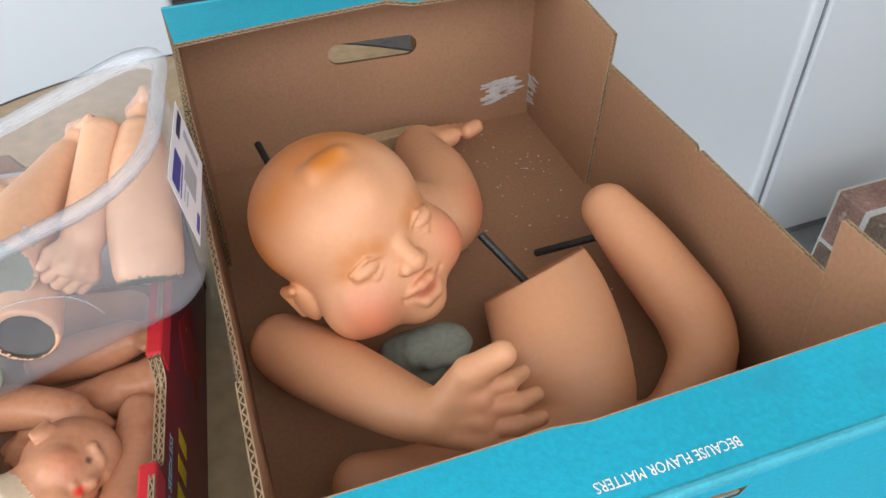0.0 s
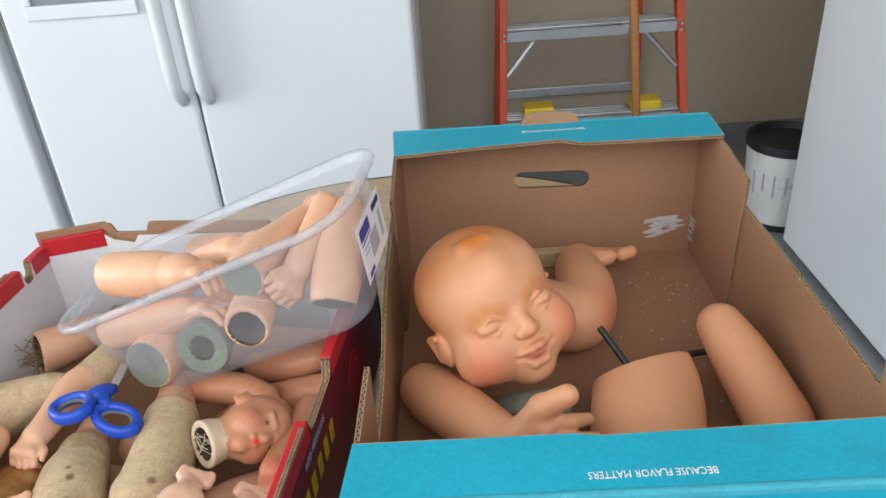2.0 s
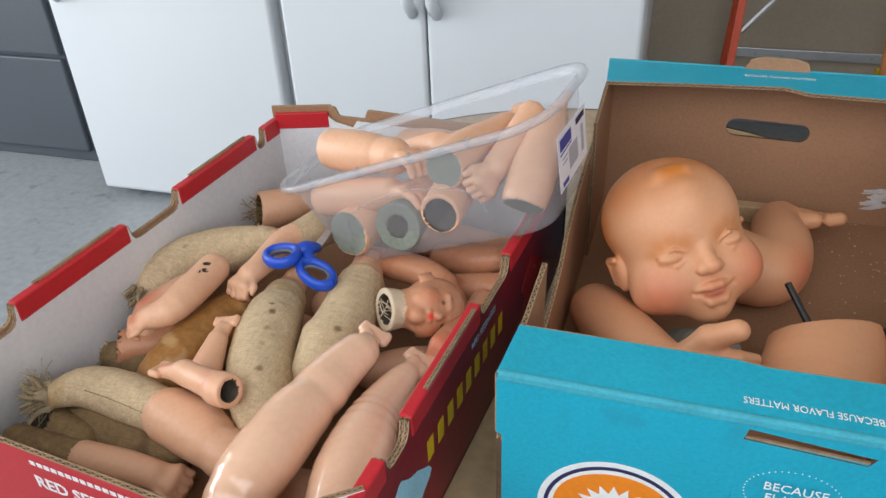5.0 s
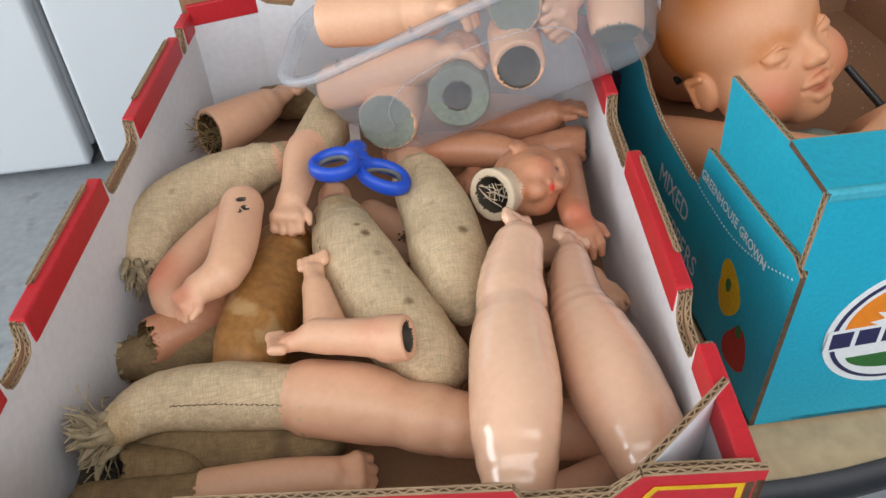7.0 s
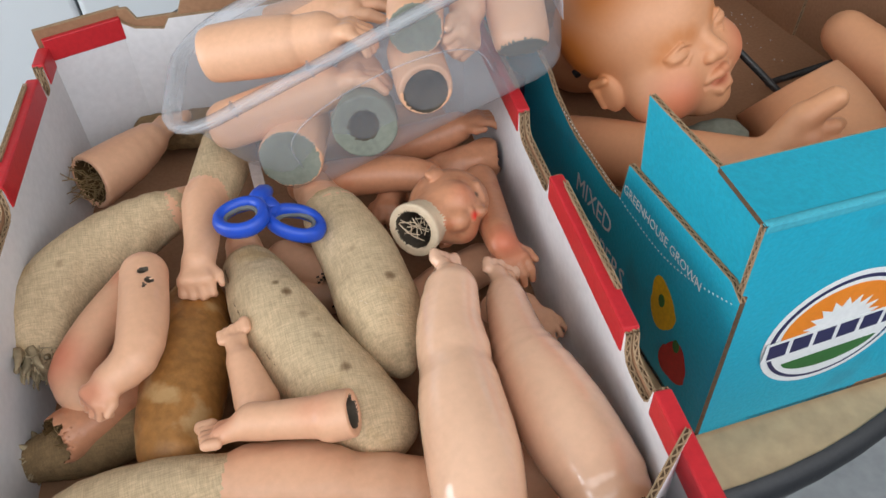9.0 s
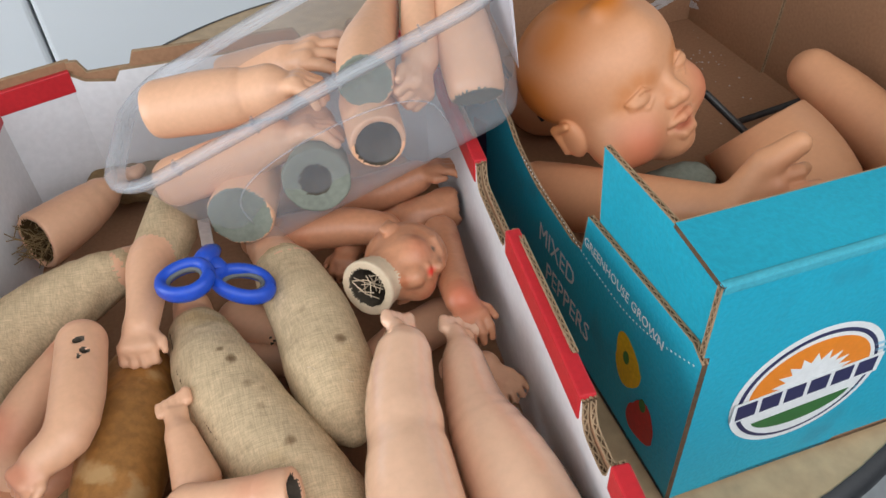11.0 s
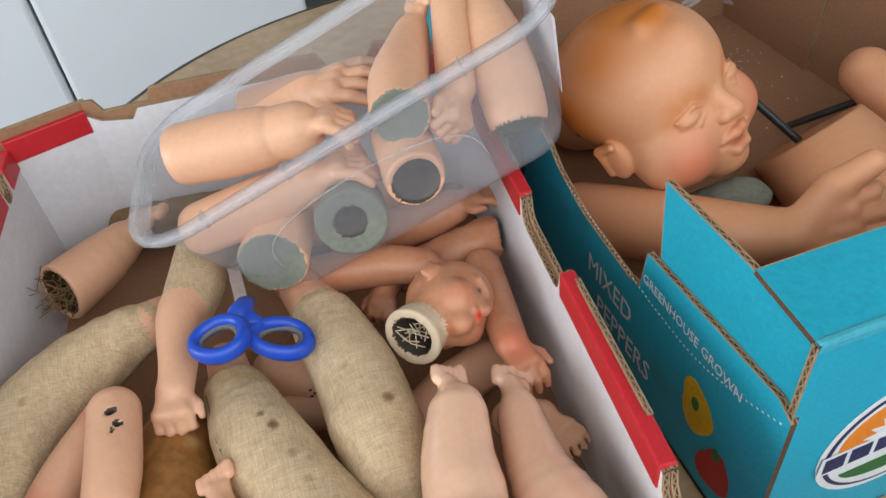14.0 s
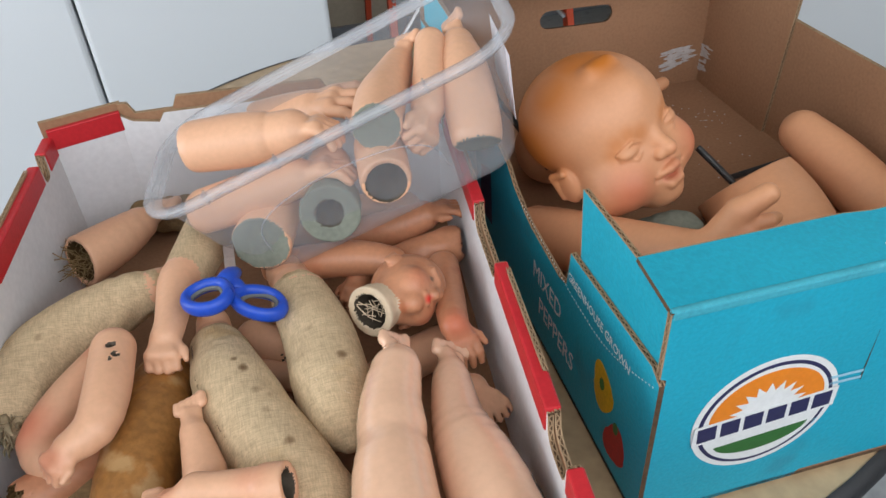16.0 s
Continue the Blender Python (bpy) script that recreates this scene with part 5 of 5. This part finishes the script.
for (c, n, sz, sd, sp) in (((-0.007, 0.772, 0.802), 60, 0.006, 31, 0.009), ((0.010, 1.035, 0.812), 50, 0.010, 32, 0.015)):
    tagged(part("straw_stuffing", strands("", "", "", c, n, sz, None, sd, sp), mat("straw", (0.30, 0.19, 0.08), 0.9, 0.6, 60, 300, 0.1)), "brown straw stuffing showing in a broken doll limb", "straw", kind="stuff")
# frayed cloth ends
THREAD = mat("frayed_threads", (0.44, 0.35, 0.22), 0.95, 0.7, 60, 300, 0.2, spec=0.1)


def fray(label, centre, way, n, length, width, seed):
    random.seed(seed)
    bm = bmesh.new()
    c, w = Vector(centre), Vector(way).normalized()
    a = w.orthogonal().normalized()
    b = w.cross(a)
    for i in range(n):
        t = random.uniform(0, 6.28)
        p = c + (a * math.cos(t) + b * math.sin(t)) * width * random.uniform(0.3, 1.0)
        pts, d = [p - w * 0.008], w.copy()
        for k in range(5):
            d = (d + Vector([random.gauss(0, 0.35) for _ in range(3)]) + (a * math.cos(t) + b * math.sin(t)) * 0.12).normalized()
            pts.append(pts[-1] + d * length / 5)
        pts = [Vector((q.x, q.y, max(q.z, 0.7585))) for q in pts]
        tube(pts, [0.0038, 0.0034, 0.0030, 0.0026, 0.0018, 0.0006] if i % 4 == 0 else 0.0005, 6, True, bm)
    tagged(part("frayed_cloth", bm, THREAD, smooth=True), label, "frayed cloth", kind="stuff")


fray("frayed linen threads at the end of a doll leg", (-0.030, 0.680, 0.812), (-1, -0.2, -0.1), 90, 0.03, 0.013, 41)
fray("frayed linen threads and torn strips on a doll leg", (-0.030, 0.832, 0.810), (0.05, -1, -0.5), 100, 0.024, 0.018, 42)
fray("short frayed threads at a tied linen toe", (0.196, 0.684, 0.817), (0.7, -0.6, 0), 22, 0.012, 0.011, 43)
fray("torn dark cloth threads on the carton floor", (-0.04, 0.775, 0.779), (-1, 0, -0.1), 30, 0.016, 0.012, 44)



def seam(label, pts, side, n, material):
    """A row of small stitches over a limb, on the side given."""
    bm = bmesh.new()
    q = np.array(pts, float)
    sd = unit(side)
    for i in range(n):
        t = (i + 0.5) / n * (len(q) - 1)
        k = min(int(t), len(q) - 2)
        c = q[k] + (q[k + 1] - q[k]) * (t - k)
        d = unit(q[k + 1][:3] - q[k][:3])
        o = unit(sd - d * sd.dot(d))
        p = c[:3] + o * (c[3] + 0.0001)
        e = d * 0.0011 + np.cross(d, o) * 0.0004 * (1 if i % 2 else -1)
        tube([p - e, p + o * 0.0004, p + e], 0.00032, 5, True, bm)
    tagged(part("seam_stitches", bm, material), label, "stitching", kind="stuff")


STITCH = mat("brown_thread", (0.16, 0.10, 0.055), 0.9, 0.7, 60, 300, 0.1)
seam("brown stitches along a linen doll leg", [(0.131, 0.855, 0.822, 0.023), (0.140, 0.806, 0.826, 0.03), (0.155, 0.757, 0.826, 0.031), (0.173, 0.718, 0.824, 0.0295)], (-0.75, -0.2, 0.6), 52, STITCH)
seam("brown stitches along a linen thigh", [(0.02, 0.696, 0.816, 0.021), (0.050, 0.692, 0.817, 0.0225), (0.098, 0.681, 0.818, 0.021)], (-0.1, -0.75, 0.6), 30, STITCH)
seam("pale gathering thread on a tied linen toe", [(0.2, 0.775, 0.838, 0.0155), (0.212, 0.765, 0.838, 0.013), (0.222, 0.758, 0.834, 0.0145)], (0, -0.3, 0.9), 9, CREAM)

# scissors
sc = thing("scissors", "blue handled scissors with grey inner grips lying on the pile", "scissors", pose(0.151, 0.866, 0.874))


def ring(cx, cy, rx, ry, ang, z, tilt, name, mat_o, mat_i):
    pts, inn = [], []
    for i in range(33):
        t = 2 * math.pi * i / 32
        x, y = rx * math.cos(t), ry * math.sin(t) * (1 + 0.12 * math.cos(t))
        c, s = math.cos(radians(ang)), math.sin(radians(ang))
        pts.append((cx + x * c - y * s, cy + x * s + y * c, z + tilt * x))
        inn.append((cx + 0.77 * (x * c - y * s), cy + 0.77 * (x * s + y * c), z + tilt * x * 0.77 - 0.0004))
    b = tube(pts, 0.0044, 10, False)
    bmesh.ops.remove_doubles(b, verts=b.verts, dist=0.0001)
    for v in b.verts:
        v.co.z = z + (v.co.z - z) * 1.5
    h = part(name, b, mat_o, sc, smooth=True)
    b2 = tube(inn, 0.0024, 8, False)
    bmesh.ops.remove_doubles(b2, verts=b2.verts, dist=0.0001)
    part("grip_lining", b2, mat_i, h, "grey rubber lining", smooth=True)


ring(-0.0165, -0.007, 0.0165, 0.0145, -10, 0.002, 0.05, "handle", BLUE, GREYRUB)
ring(0.0200, -0.0080, 0.0180, 0.0130, -14, -0.014, -0.25, "handle", BLUE, GREYRUB)
part("shank", tube([(-0.006, 0.004, 0.002), (0.0, 0.014, 0.0), (0.003, 0.022, -0.004), (0.006, 0.030, -0.009)], [0.0065, 0.0075, 0.007, 0.005], 10), BLUE, sc, smooth=True)
part("shank", tube([(0.010, 0.002, -0.010), (0.004, 0.008, -0.005), (-0.002, 0.016, -0.005), (-0.004, 0.026, -0.009)], [0.006, 0.0075, 0.007, 0.005], 10), BLUE, sc, smooth=True)
part("blade", box(-0.003, 0.02, -0.014, 0.006, 0.075, -0.012, 0.0006), STEEL, sc)

# --- clear bin ---
solid("doll_hand", "peach doll forearm with spread fingers and clay plug", "doll hand", chain([(0.205, 1.075, 0.905, 0.020), (0.236, 1.062, 0.915, 0.019), (0.252, 1.053, 0.92, 0.018)]) + hand_prims((0.25, 1.052, 0.922), (0.75, -0.45, 0.35), (-0.3, 0.0, 0.9), 0.055, 15, 1, spread=0.25), [SKIN, CLAY], [flat_end((0.197, 1.078, 0.903), (-0.9, 0.35, -0.2))], voxel=0.0014, group=BINNED)
solid("doll_arm", "peach doll arm with a chipped hollow end", "doll arm", chain([(0.148, 0.988, 0.936, 0.0225), (0.178, 0.978, 0.940, 0.0235), (0.2, 0.971, 0.943, 0.022), (0.206, 0.969, 0.944, 0.0195), (0.225, 0.962, 0.947, 0.020)], 0, 0.003) + hand_prims((0.228, 0.960, 0.948), (0.85, -0.3, 0.3), (-0.3, 0.3, 0.9), 0.042, 40, -1), [SKIN, HOLLOW], [flat_end((0.139, 0.991, 0.935), (-0.9, 0.3, -0.2), 0), open_end((0.137, 0.991, 0.934), (0.17, 0.98, 0.940), 0.0175, 0.015)], voxel=0.0014, group=BINNED)
solid("doll_arm", "pale peach doll arm against the bin wall", "doll arm", chain([(0.142, 0.966, 0.885, 0.02), (0.185, 0.957, 0.898, 0.02), (0.223, 0.95, 0.91, 0.017)], 0, 0.003) + hand_prims((0.226, 0.949, 0.911), (0.9, -0.15, 0.35), (-0.3, 0.3, 0.9), 0.045, 30, -1), [SKIN, HOLLOW], [open_end((0.126, 0.97, 0.88), (0.18, 0.958, 0.897), 0.016, 0.012)], voxel=0.0014, group=BINNED)
solid("doll_foot", "peach doll leg stub plugged with grey clay", "doll foot", chain([(0.293, 0.93, 0.958, 0.0215), (0.304, 0.965, 0.96, 0.022), (0.322, 1.0, 0.962, 0.018), (0.333, 1.02, 0.966, 0.014)], 0, 0.004) + foot_prims((0.333, 1.02, 0.968), (0.4, 0.5, 0.6), (-0.4, -0.2, 0.8), 0.036), [SKIN, CLAY], [flat_end((0.291, 0.925, 0.958), (-0.25, -0.95, 0.1))], voxel=0.0014, group=BINNED)
solid("doll_limb", "doll limb end sealed with a round grey clay plug", "doll limb", chain([(0.183, 0.930, 0.867, 0.0255), (0.2, 0.96, 0.878, 0.022)], 0, 0.003), [SKIN, CLAY], [flat_end((0.1805, 0.9255, 0.866), (-0.3, -0.9, 0.15))], lump=0.0004, seed=17, voxel=0.0014, group=BINNED)
solid("doll_limb", "doll limb end with a ring of grey clay", "doll limb", chain([(0.243, 0.918, 0.891, 0.0265), (0.248, 0.928, 0.894, 0.0225)], 1, 0.003) + chain([(0.248, 0.93, 0.894, 0.019), (0.252, 0.965, 0.905, 0.02)], 0, 0.003), [SKIN, CLAY, HOLLOW], [flat_end((0.2415, 0.9145, 0.891), (-0.15, -0.95, 0.2)), dict(c=((0.2405, 0.908, 0.891), (0.246, 0.928, 0.894), 0.013, 0.009), m=2)], lump=0.0004, seed=18, voxel=0.0014, group=BINNED)
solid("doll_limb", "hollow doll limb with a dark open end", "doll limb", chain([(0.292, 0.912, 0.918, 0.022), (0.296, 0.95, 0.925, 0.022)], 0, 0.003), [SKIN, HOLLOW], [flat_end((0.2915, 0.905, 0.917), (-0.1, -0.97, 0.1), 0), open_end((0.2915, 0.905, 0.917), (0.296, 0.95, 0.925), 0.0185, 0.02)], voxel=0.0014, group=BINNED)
solid("doll_hand", "peach doll fist hanging down in the bin", "doll hand", chain([(0.362, 1.01, 0.985, 0.014), (0.350, 0.972, 0.968, 0.0150), (0.340, 0.945, 0.956, 0.0145)]) + hand_prims((0.338, 0.942, 0.954), (-0.25, -0.80, -0.45), (0.75, -0.35, 0.4), 0.042, 62, 1), [SKIN], voxel=0.0016, group=BINNED)
solid("doll_leg", "large peach doll lower leg with a cut clay end", "doll leg", chain([(0.374, 0.918, 0.940, 0.0222), (0.377, 0.940, 0.954, 0.0235), (0.382, 0.975, 0.970, 0.0215), (0.386, 1.004, 0.982, 0.015)], 0, 0.006) + foot_prims((0.386, 1.008, 0.984), (0.0, 0.85, 0.5), (-0.6, -0.6, 0.5), 0.036), [SKIN, CLAY], [flat_end((0.373, 0.911, 0.934), (-0.1, -0.72, -0.68))], group=BINNED)

# --- pepper carton ---
XA, ZA = unit((0.866, 0.47, 0.19)), unit((-0.340, 0.260, 0.907))
ZA = unit(ZA - XA * ZA.dot(XA))
FA = np.cross(XA, ZA)
HR = np.stack([XA, FA, ZA], 1)
HO = np.array((0.522, 0.9615, 0.884))
HS = 1.04


def bl(x, y, z):
    return tuple(HO + HR @ np.array((x, y, z)) * HS)


def ball(c, rad, k, m=0):
    return dict(e=(bl(*c), HR, tuple(q * HS for q in rad)), m=m, k=k)


def cap(a, b, ra, rb, k, m=0):
    return dict(c=(bl(*a), bl(*b), ra * HS, rb * HS), m=m, k=k)


bp_ = [ball((0, -0.014, 0.022), (0.063, 0.071, 0.057), 0.01), ball((0, 0.010, -0.022), (0.056, 0.046, 0.042), 0.018),
       cap((-0.004, 0.036, -0.054), (0.004, 0.036, -0.054), 0.017, 0.017, 0.014), cap((0, 0.036, 0.050), (0, 0.040, 0.044), 0.009, 0.010, 0.02),
       cap((0, 0.030, -0.040), (0, 0.032, -0.044), 0.026, 0.025, 0.012)]
for s in (-1, 1):
    bp_ += [cap((s * 0.033, 0.030, -0.030), (s * 0.038, 0.021, -0.032), 0.0262, 0.0258, 0.012)]
bcut = [ball((s * 0.0275, 0.0635, 0.0015), (0.0165, 0.0125, 0.0095), 0.009) for s in (-1, 1)]
bcut += [cap((-0.004, 0.081, 0.006), (0.004, 0.081, 0.006), 0.0165, 0.0165, 0.010)]
bcut += [ball((0, 0.0640, -0.0392), (0.0130, 0.0110, 0.0058), 0.003), cap((-0.019, 0.0555, -0.0350), (-0.012, 0.062, -0.0385), 0.0022, 0.003, 0.003), cap((0.019, 0.0555, -0.0350), (0.012, 0.062, -0.0385), 0.0022, 0.003, 0.003)]
badd = [cap((0, 0.051, 0.004), (0, 0.0630, -0.0120), 0.0045, 0.0078, 0.007), cap((-0.0075, 0.0590, -0.0145), (0.0075, 0.0590, -0.0145), 0.0054, 0.0054, 0.003),
        cap((-0.0165, 0.0545, -0.0330), (-0.004, 0.0608, -0.0315), 0.0022, 0.0040, 0.0025), cap((0.0165, 0.0545, -0.0330), (0.004, 0.0608, -0.0315), 0.0022, 0.0040, 0.0025), cap((-0.004, 0.0608, -0.0318), (0.004, 0.0608, -0.0318), 0.0040, 0.0040, 0.002),
        cap((-0.0145, 0.0530, -0.0400), (-0.006, 0.0575, -0.0465), 0.0026, 0.0046, 0.0025), cap((0.0145, 0.0530, -0.0400), (0.006, 0.0575, -0.0465), 0.0026, 0.0046, 0.0025), cap((-0.006, 0.0575, -0.0465), (0.006, 0.0575, -0.0465), 0.0046, 0.0046, 0.002),
        cap((-0.006, 0.0515, -0.0400), (0.006, 0.0515, -0.0400), 0.0032, 0.0032, 0.002), ball((0, 0.047, -0.058), (0.012, 0.010, 0.009), 0.008)]
for s in (-1, 1):
    badd += [ball((s * 0.0275, 0.0438, 0.0005), (0.0125, 0.0090, 0.0066), 0.0012),
             cap((s * 0.0140, 0.0505, 0.0030), (s * 0.0265, 0.0515, 0.0092), 0.0015, 0.0021, 0.0014), cap((s * 0.0265, 0.0515, 0.0092), (s * 0.0405, 0.0425, 0.0035), 0.0021, 0.0014, 0.0014),
             cap((s * 0.0150, 0.0505, -0.0035), (s * 0.0265, 0.0508, -0.0078), 0.0013, 0.0018, 0.0014), cap((s * 0.0265, 0.0508, -0.0078), (s * 0.0390, 0.0440, -0.0030), 0.0018, 0.0012, 0.0014),
             ball((s * 0.0600, -0.008, -0.016), (0.0065, 0.0125, 0.0185), 0.003), cap((s * 0.0655, -0.017, -0.004), (s * 0.0640, -0.015, -0.026), 0.0042, 0.0035, 0.002), cap((s * 0.0655, -0.017, -0.004), (s * 0.0650, -0.004, 0.000), 0.0040, 0.0034, 0.002)]
# the sculpted curl on the crown
badd += [cap((-0.012, 0.020, 0.0700), (0.010, 0.022, 0.0695), 0.006, 0.005, 0.012)]
solid("doll_head", "large matte vinyl baby doll head with painted orange hair", "doll head", bp_, [SKIN_M], bcut, voxel=0.0015, adds=badd,
      marks={"blush": [(bl(s * 0.042, 0.044, -0.030), 0.025, 0.7) for s in (-1, 1)] + [(bl(0, 0.061, -0.034), 0.012, 0.45), (bl(0, 0.073, -0.014), 0.008, 0.25)],
             "hair": [(bl(0, -0.062, 0.048), 0.064, 0.95), (bl(0, 0.020, 0.076), 0.026, 1.0), (bl(0, -0.006, 0.080), 0.048, 0.95), (bl(-0.034, -0.012, 0.066), 0.040, 0.85), (bl(0.034, -0.012, 0.066), 0.040, 0.85), (bl(-0.058, -0.036, 0.020), 0.046, 0.9), (bl(0.058, -0.036, 0.020), 0.046, 0.9)] + [(bl(s * x, y, z), 0.010, 0.42) for s in (-1, 1) for x, y, z in ((0.016, 0.053, 0.013), (0.026, 0.050, 0.016), (0.036, 0.043, 0.012), (0.041, 0.040, 0.004))],
             "paint": [(bl(0, 0.056, -0.039), 0.009, 0.55), (bl(-0.009, 0.056, -0.038), 0.006, 0.5), (bl(0.009, 0.056, -0.038), 0.006, 0.5)]}, group=LARGE)
solid("doll_arm", "large matte tan vinyl doll arm with a cupped hand", "doll arm", chain([(0.448, 0.95, 0.793, 0.028), (0.462, 0.925, 0.800, 0.0305), (0.489, 0.866, 0.826, 0.0275), (0.510, 0.815, 0.853, 0.022), (0.523, 0.79, 0.868, 0.0175)], 0, 0.01) + hand_prims((0.524, 0.789, 0.868), (0.74, -0.55, 0.30), (-0.60, -0.62, 0.45), 0.064, 40, -1, curls=[34, 28, 22, 18]) + [dict(c=((0.530, 0.788, 0.874), (0.547, 0.788, 0.903), 0.0135, 0.0115), m=0, k=0.005), dict(c=((0.547, 0.788, 0.903), (0.566, 0.783, 0.919), 0.0110, 0.0090), m=0, k=0.003)], [SKIN_M], voxel=0.0018, marks={"blush": [((0.55, 0.75, 0.90), 0.03, 0.35)]}, group=LARGE)
solid("doll_leg", "large matte tan vinyl doll leg with sawn thigh", "doll leg", chain([(0.674, 0.965, 0.806, 0.047), (0.666, 0.905, 0.808, 0.0525), (0.652, 0.845, 0.807, 0.0515), (0.644, 0.80, 0.797, 0.039), (0.605, 0.785, 0.789, 0.031), (0.52, 0.80, 0.783, 0.0245), (0.475, 0.81, 0.783, 0.0225)], 0, 0.012), [SKIN_M], [flat_end((0.660, 0.924, 0.823), (-0.22, 0.76, 0.60), 0, 1.5)], group=LARGE)
solid("doll_arm", "large matte tan vinyl doll arm bent at the elbow", "doll arm", chain([(0.757, 0.968, 0.836, 0.024), (0.766, 0.929, 0.824, 0.0290), (0.774, 0.884, 0.811, 0.0305), (0.778, 0.850, 0.80, 0.031), (0.764, 0.816, 0.793, 0.027), (0.730, 0.794, 0.786, 0.019), (0.709, 0.786, 0.784, 0.0155)], 0, 0.01) + hand_prims((0.709, 0.786, 0.784), (-1, -0.25, 0), (0, 0, 1), 0.05, 30, 1), [SKIN_M], group=LARGE)
solid("doll_leg", "large matte tan vinyl doll leg bent at the knee", "doll leg", chain([(0.52, 1.09, 0.80, 0.042), (0.575, 1.068, 0.80, 0.041), (0.624, 1.052, 0.80, 0.039), (0.643, 1.110, 0.798, 0.036), (0.644, 1.170, 0.792, 0.028), (0.650, 1.188, 0.790, 0.025)], 0, 0.012) + foot_prims((0.648, 1.188, 0.796), (0.92, 0.28, 0.10), (-0.3, 0.3, 0.9), 0.078), [SKIN_M], marks={"blush": [((0.655, 1.045, 0.81), 0.03, 0.6)]}, group=LARGE)
solid("clay_lump", "grey green modelling clay lump under the doll's chin", "clay", [dict(e=((0.562, 0.888, 0.815), np.eye(3), (0.029, 0.022, 0.012)), m=0, k=0.003), dict(e=((0.540, 0.898, 0.787), np.eye(3), (0.03, 0.027, 0.031)), m=0, k=0.01)], [CLAY], lump=0.0006, seed=19)
for a, b, lab in (((0.632, 0.972, 0.842), (0.664, 0.925, 0.806), "dark steel rod stuck in a sawn doll thigh"), ((0.705, 1.002, 0.770), (0.762, 0.958, 0.815), "dark steel rod stuck in a doll arm"), ((0.476, 1.182, 0.842), (0.50, 1.05, 0.80), "dark steel rod behind the doll head")):
    d = (Vector(b) - Vector(a)).normalized()
    tagged(part("steel_rod", tube([Vector(a), Vector(a) + d * 0.001, Vector(a).lerp(Vector(b), 0.5), Vector(b)], [0.003, 0.0036, 0.0036, 0.0036], 12), ROD), lab, "rod")
tagged(part("wood_strip", box(0.572, 1.232, 0.757, 0.664, 1.249, 0.781, 0.002), PINE), "pale wooden strip lying against the carton end", "wood strip")

# ---- low brick pier by the refrigerator ----
BRICK = [mat("worn_brick", (0.33, 0.20, 0.16), 0.85, 0.6, 20, 160, 0.5, spec=0.2, stain=(0.42, 0.34, 0.29), stain_size=26, stain_at=0.58),
         mat("dark_brick", (0.20, 0.145, 0.11), 0.85, 0.6, 20, 160, 0.5, spec=0.2, stain=(0.30, 0.25, 0.20), stain_size=26, stain_at=0.6)]
MORTAR = mat("pale_mortar", (0.55, 0.53, 0.50), 0.9, 0.85, 30, 260, 0.3, spec=0.15)
pier = thing("brick_pier", "low brick pier with pale mortar joints standing on the floor", "brick pier", pose(1.56, 0.96, 0))
part("mortar_core", box(0.004, 0.004, 0, 0.386, 0.396, 0.352), MORTAR, pier)
random.seed(12)


def brick(x0, y0, z0, x1, y1, z1, k):
    b = box(x0, y0, z0, x1, y1, z1, 0.003, 1)
    for v in b.verts:
        v.co += Vector([random.uniform(-0.0012, 0.0012) for _ in range(3)])
    part("brick", b, BRICK[k], pier)


for c in range(3):
    z0 = 0.002 + c * 0.078
    for i in range(2):
        o = 0.0 if c % 2 else 0.098
        for side in (0, 1):
            a = i * 0.2
            brick(0.0 if side == 0 else 0.29, a + 0.004, z0, 0.1 if side == 0 else 0.39, a + 0.192, z0 + 0.066, (i + c) % 2)
for i in range(5):
    brick(0.0, 0.002 + i * 0.08, 0.236, 0.19, 0.07 + i * 0.08, 0.354, i % 2)
    brick(0.202, 0.002 + i * 0.08, 0.236, 0.39, 0.07 + i * 0.08, 0.354, (i + 1) % 2)
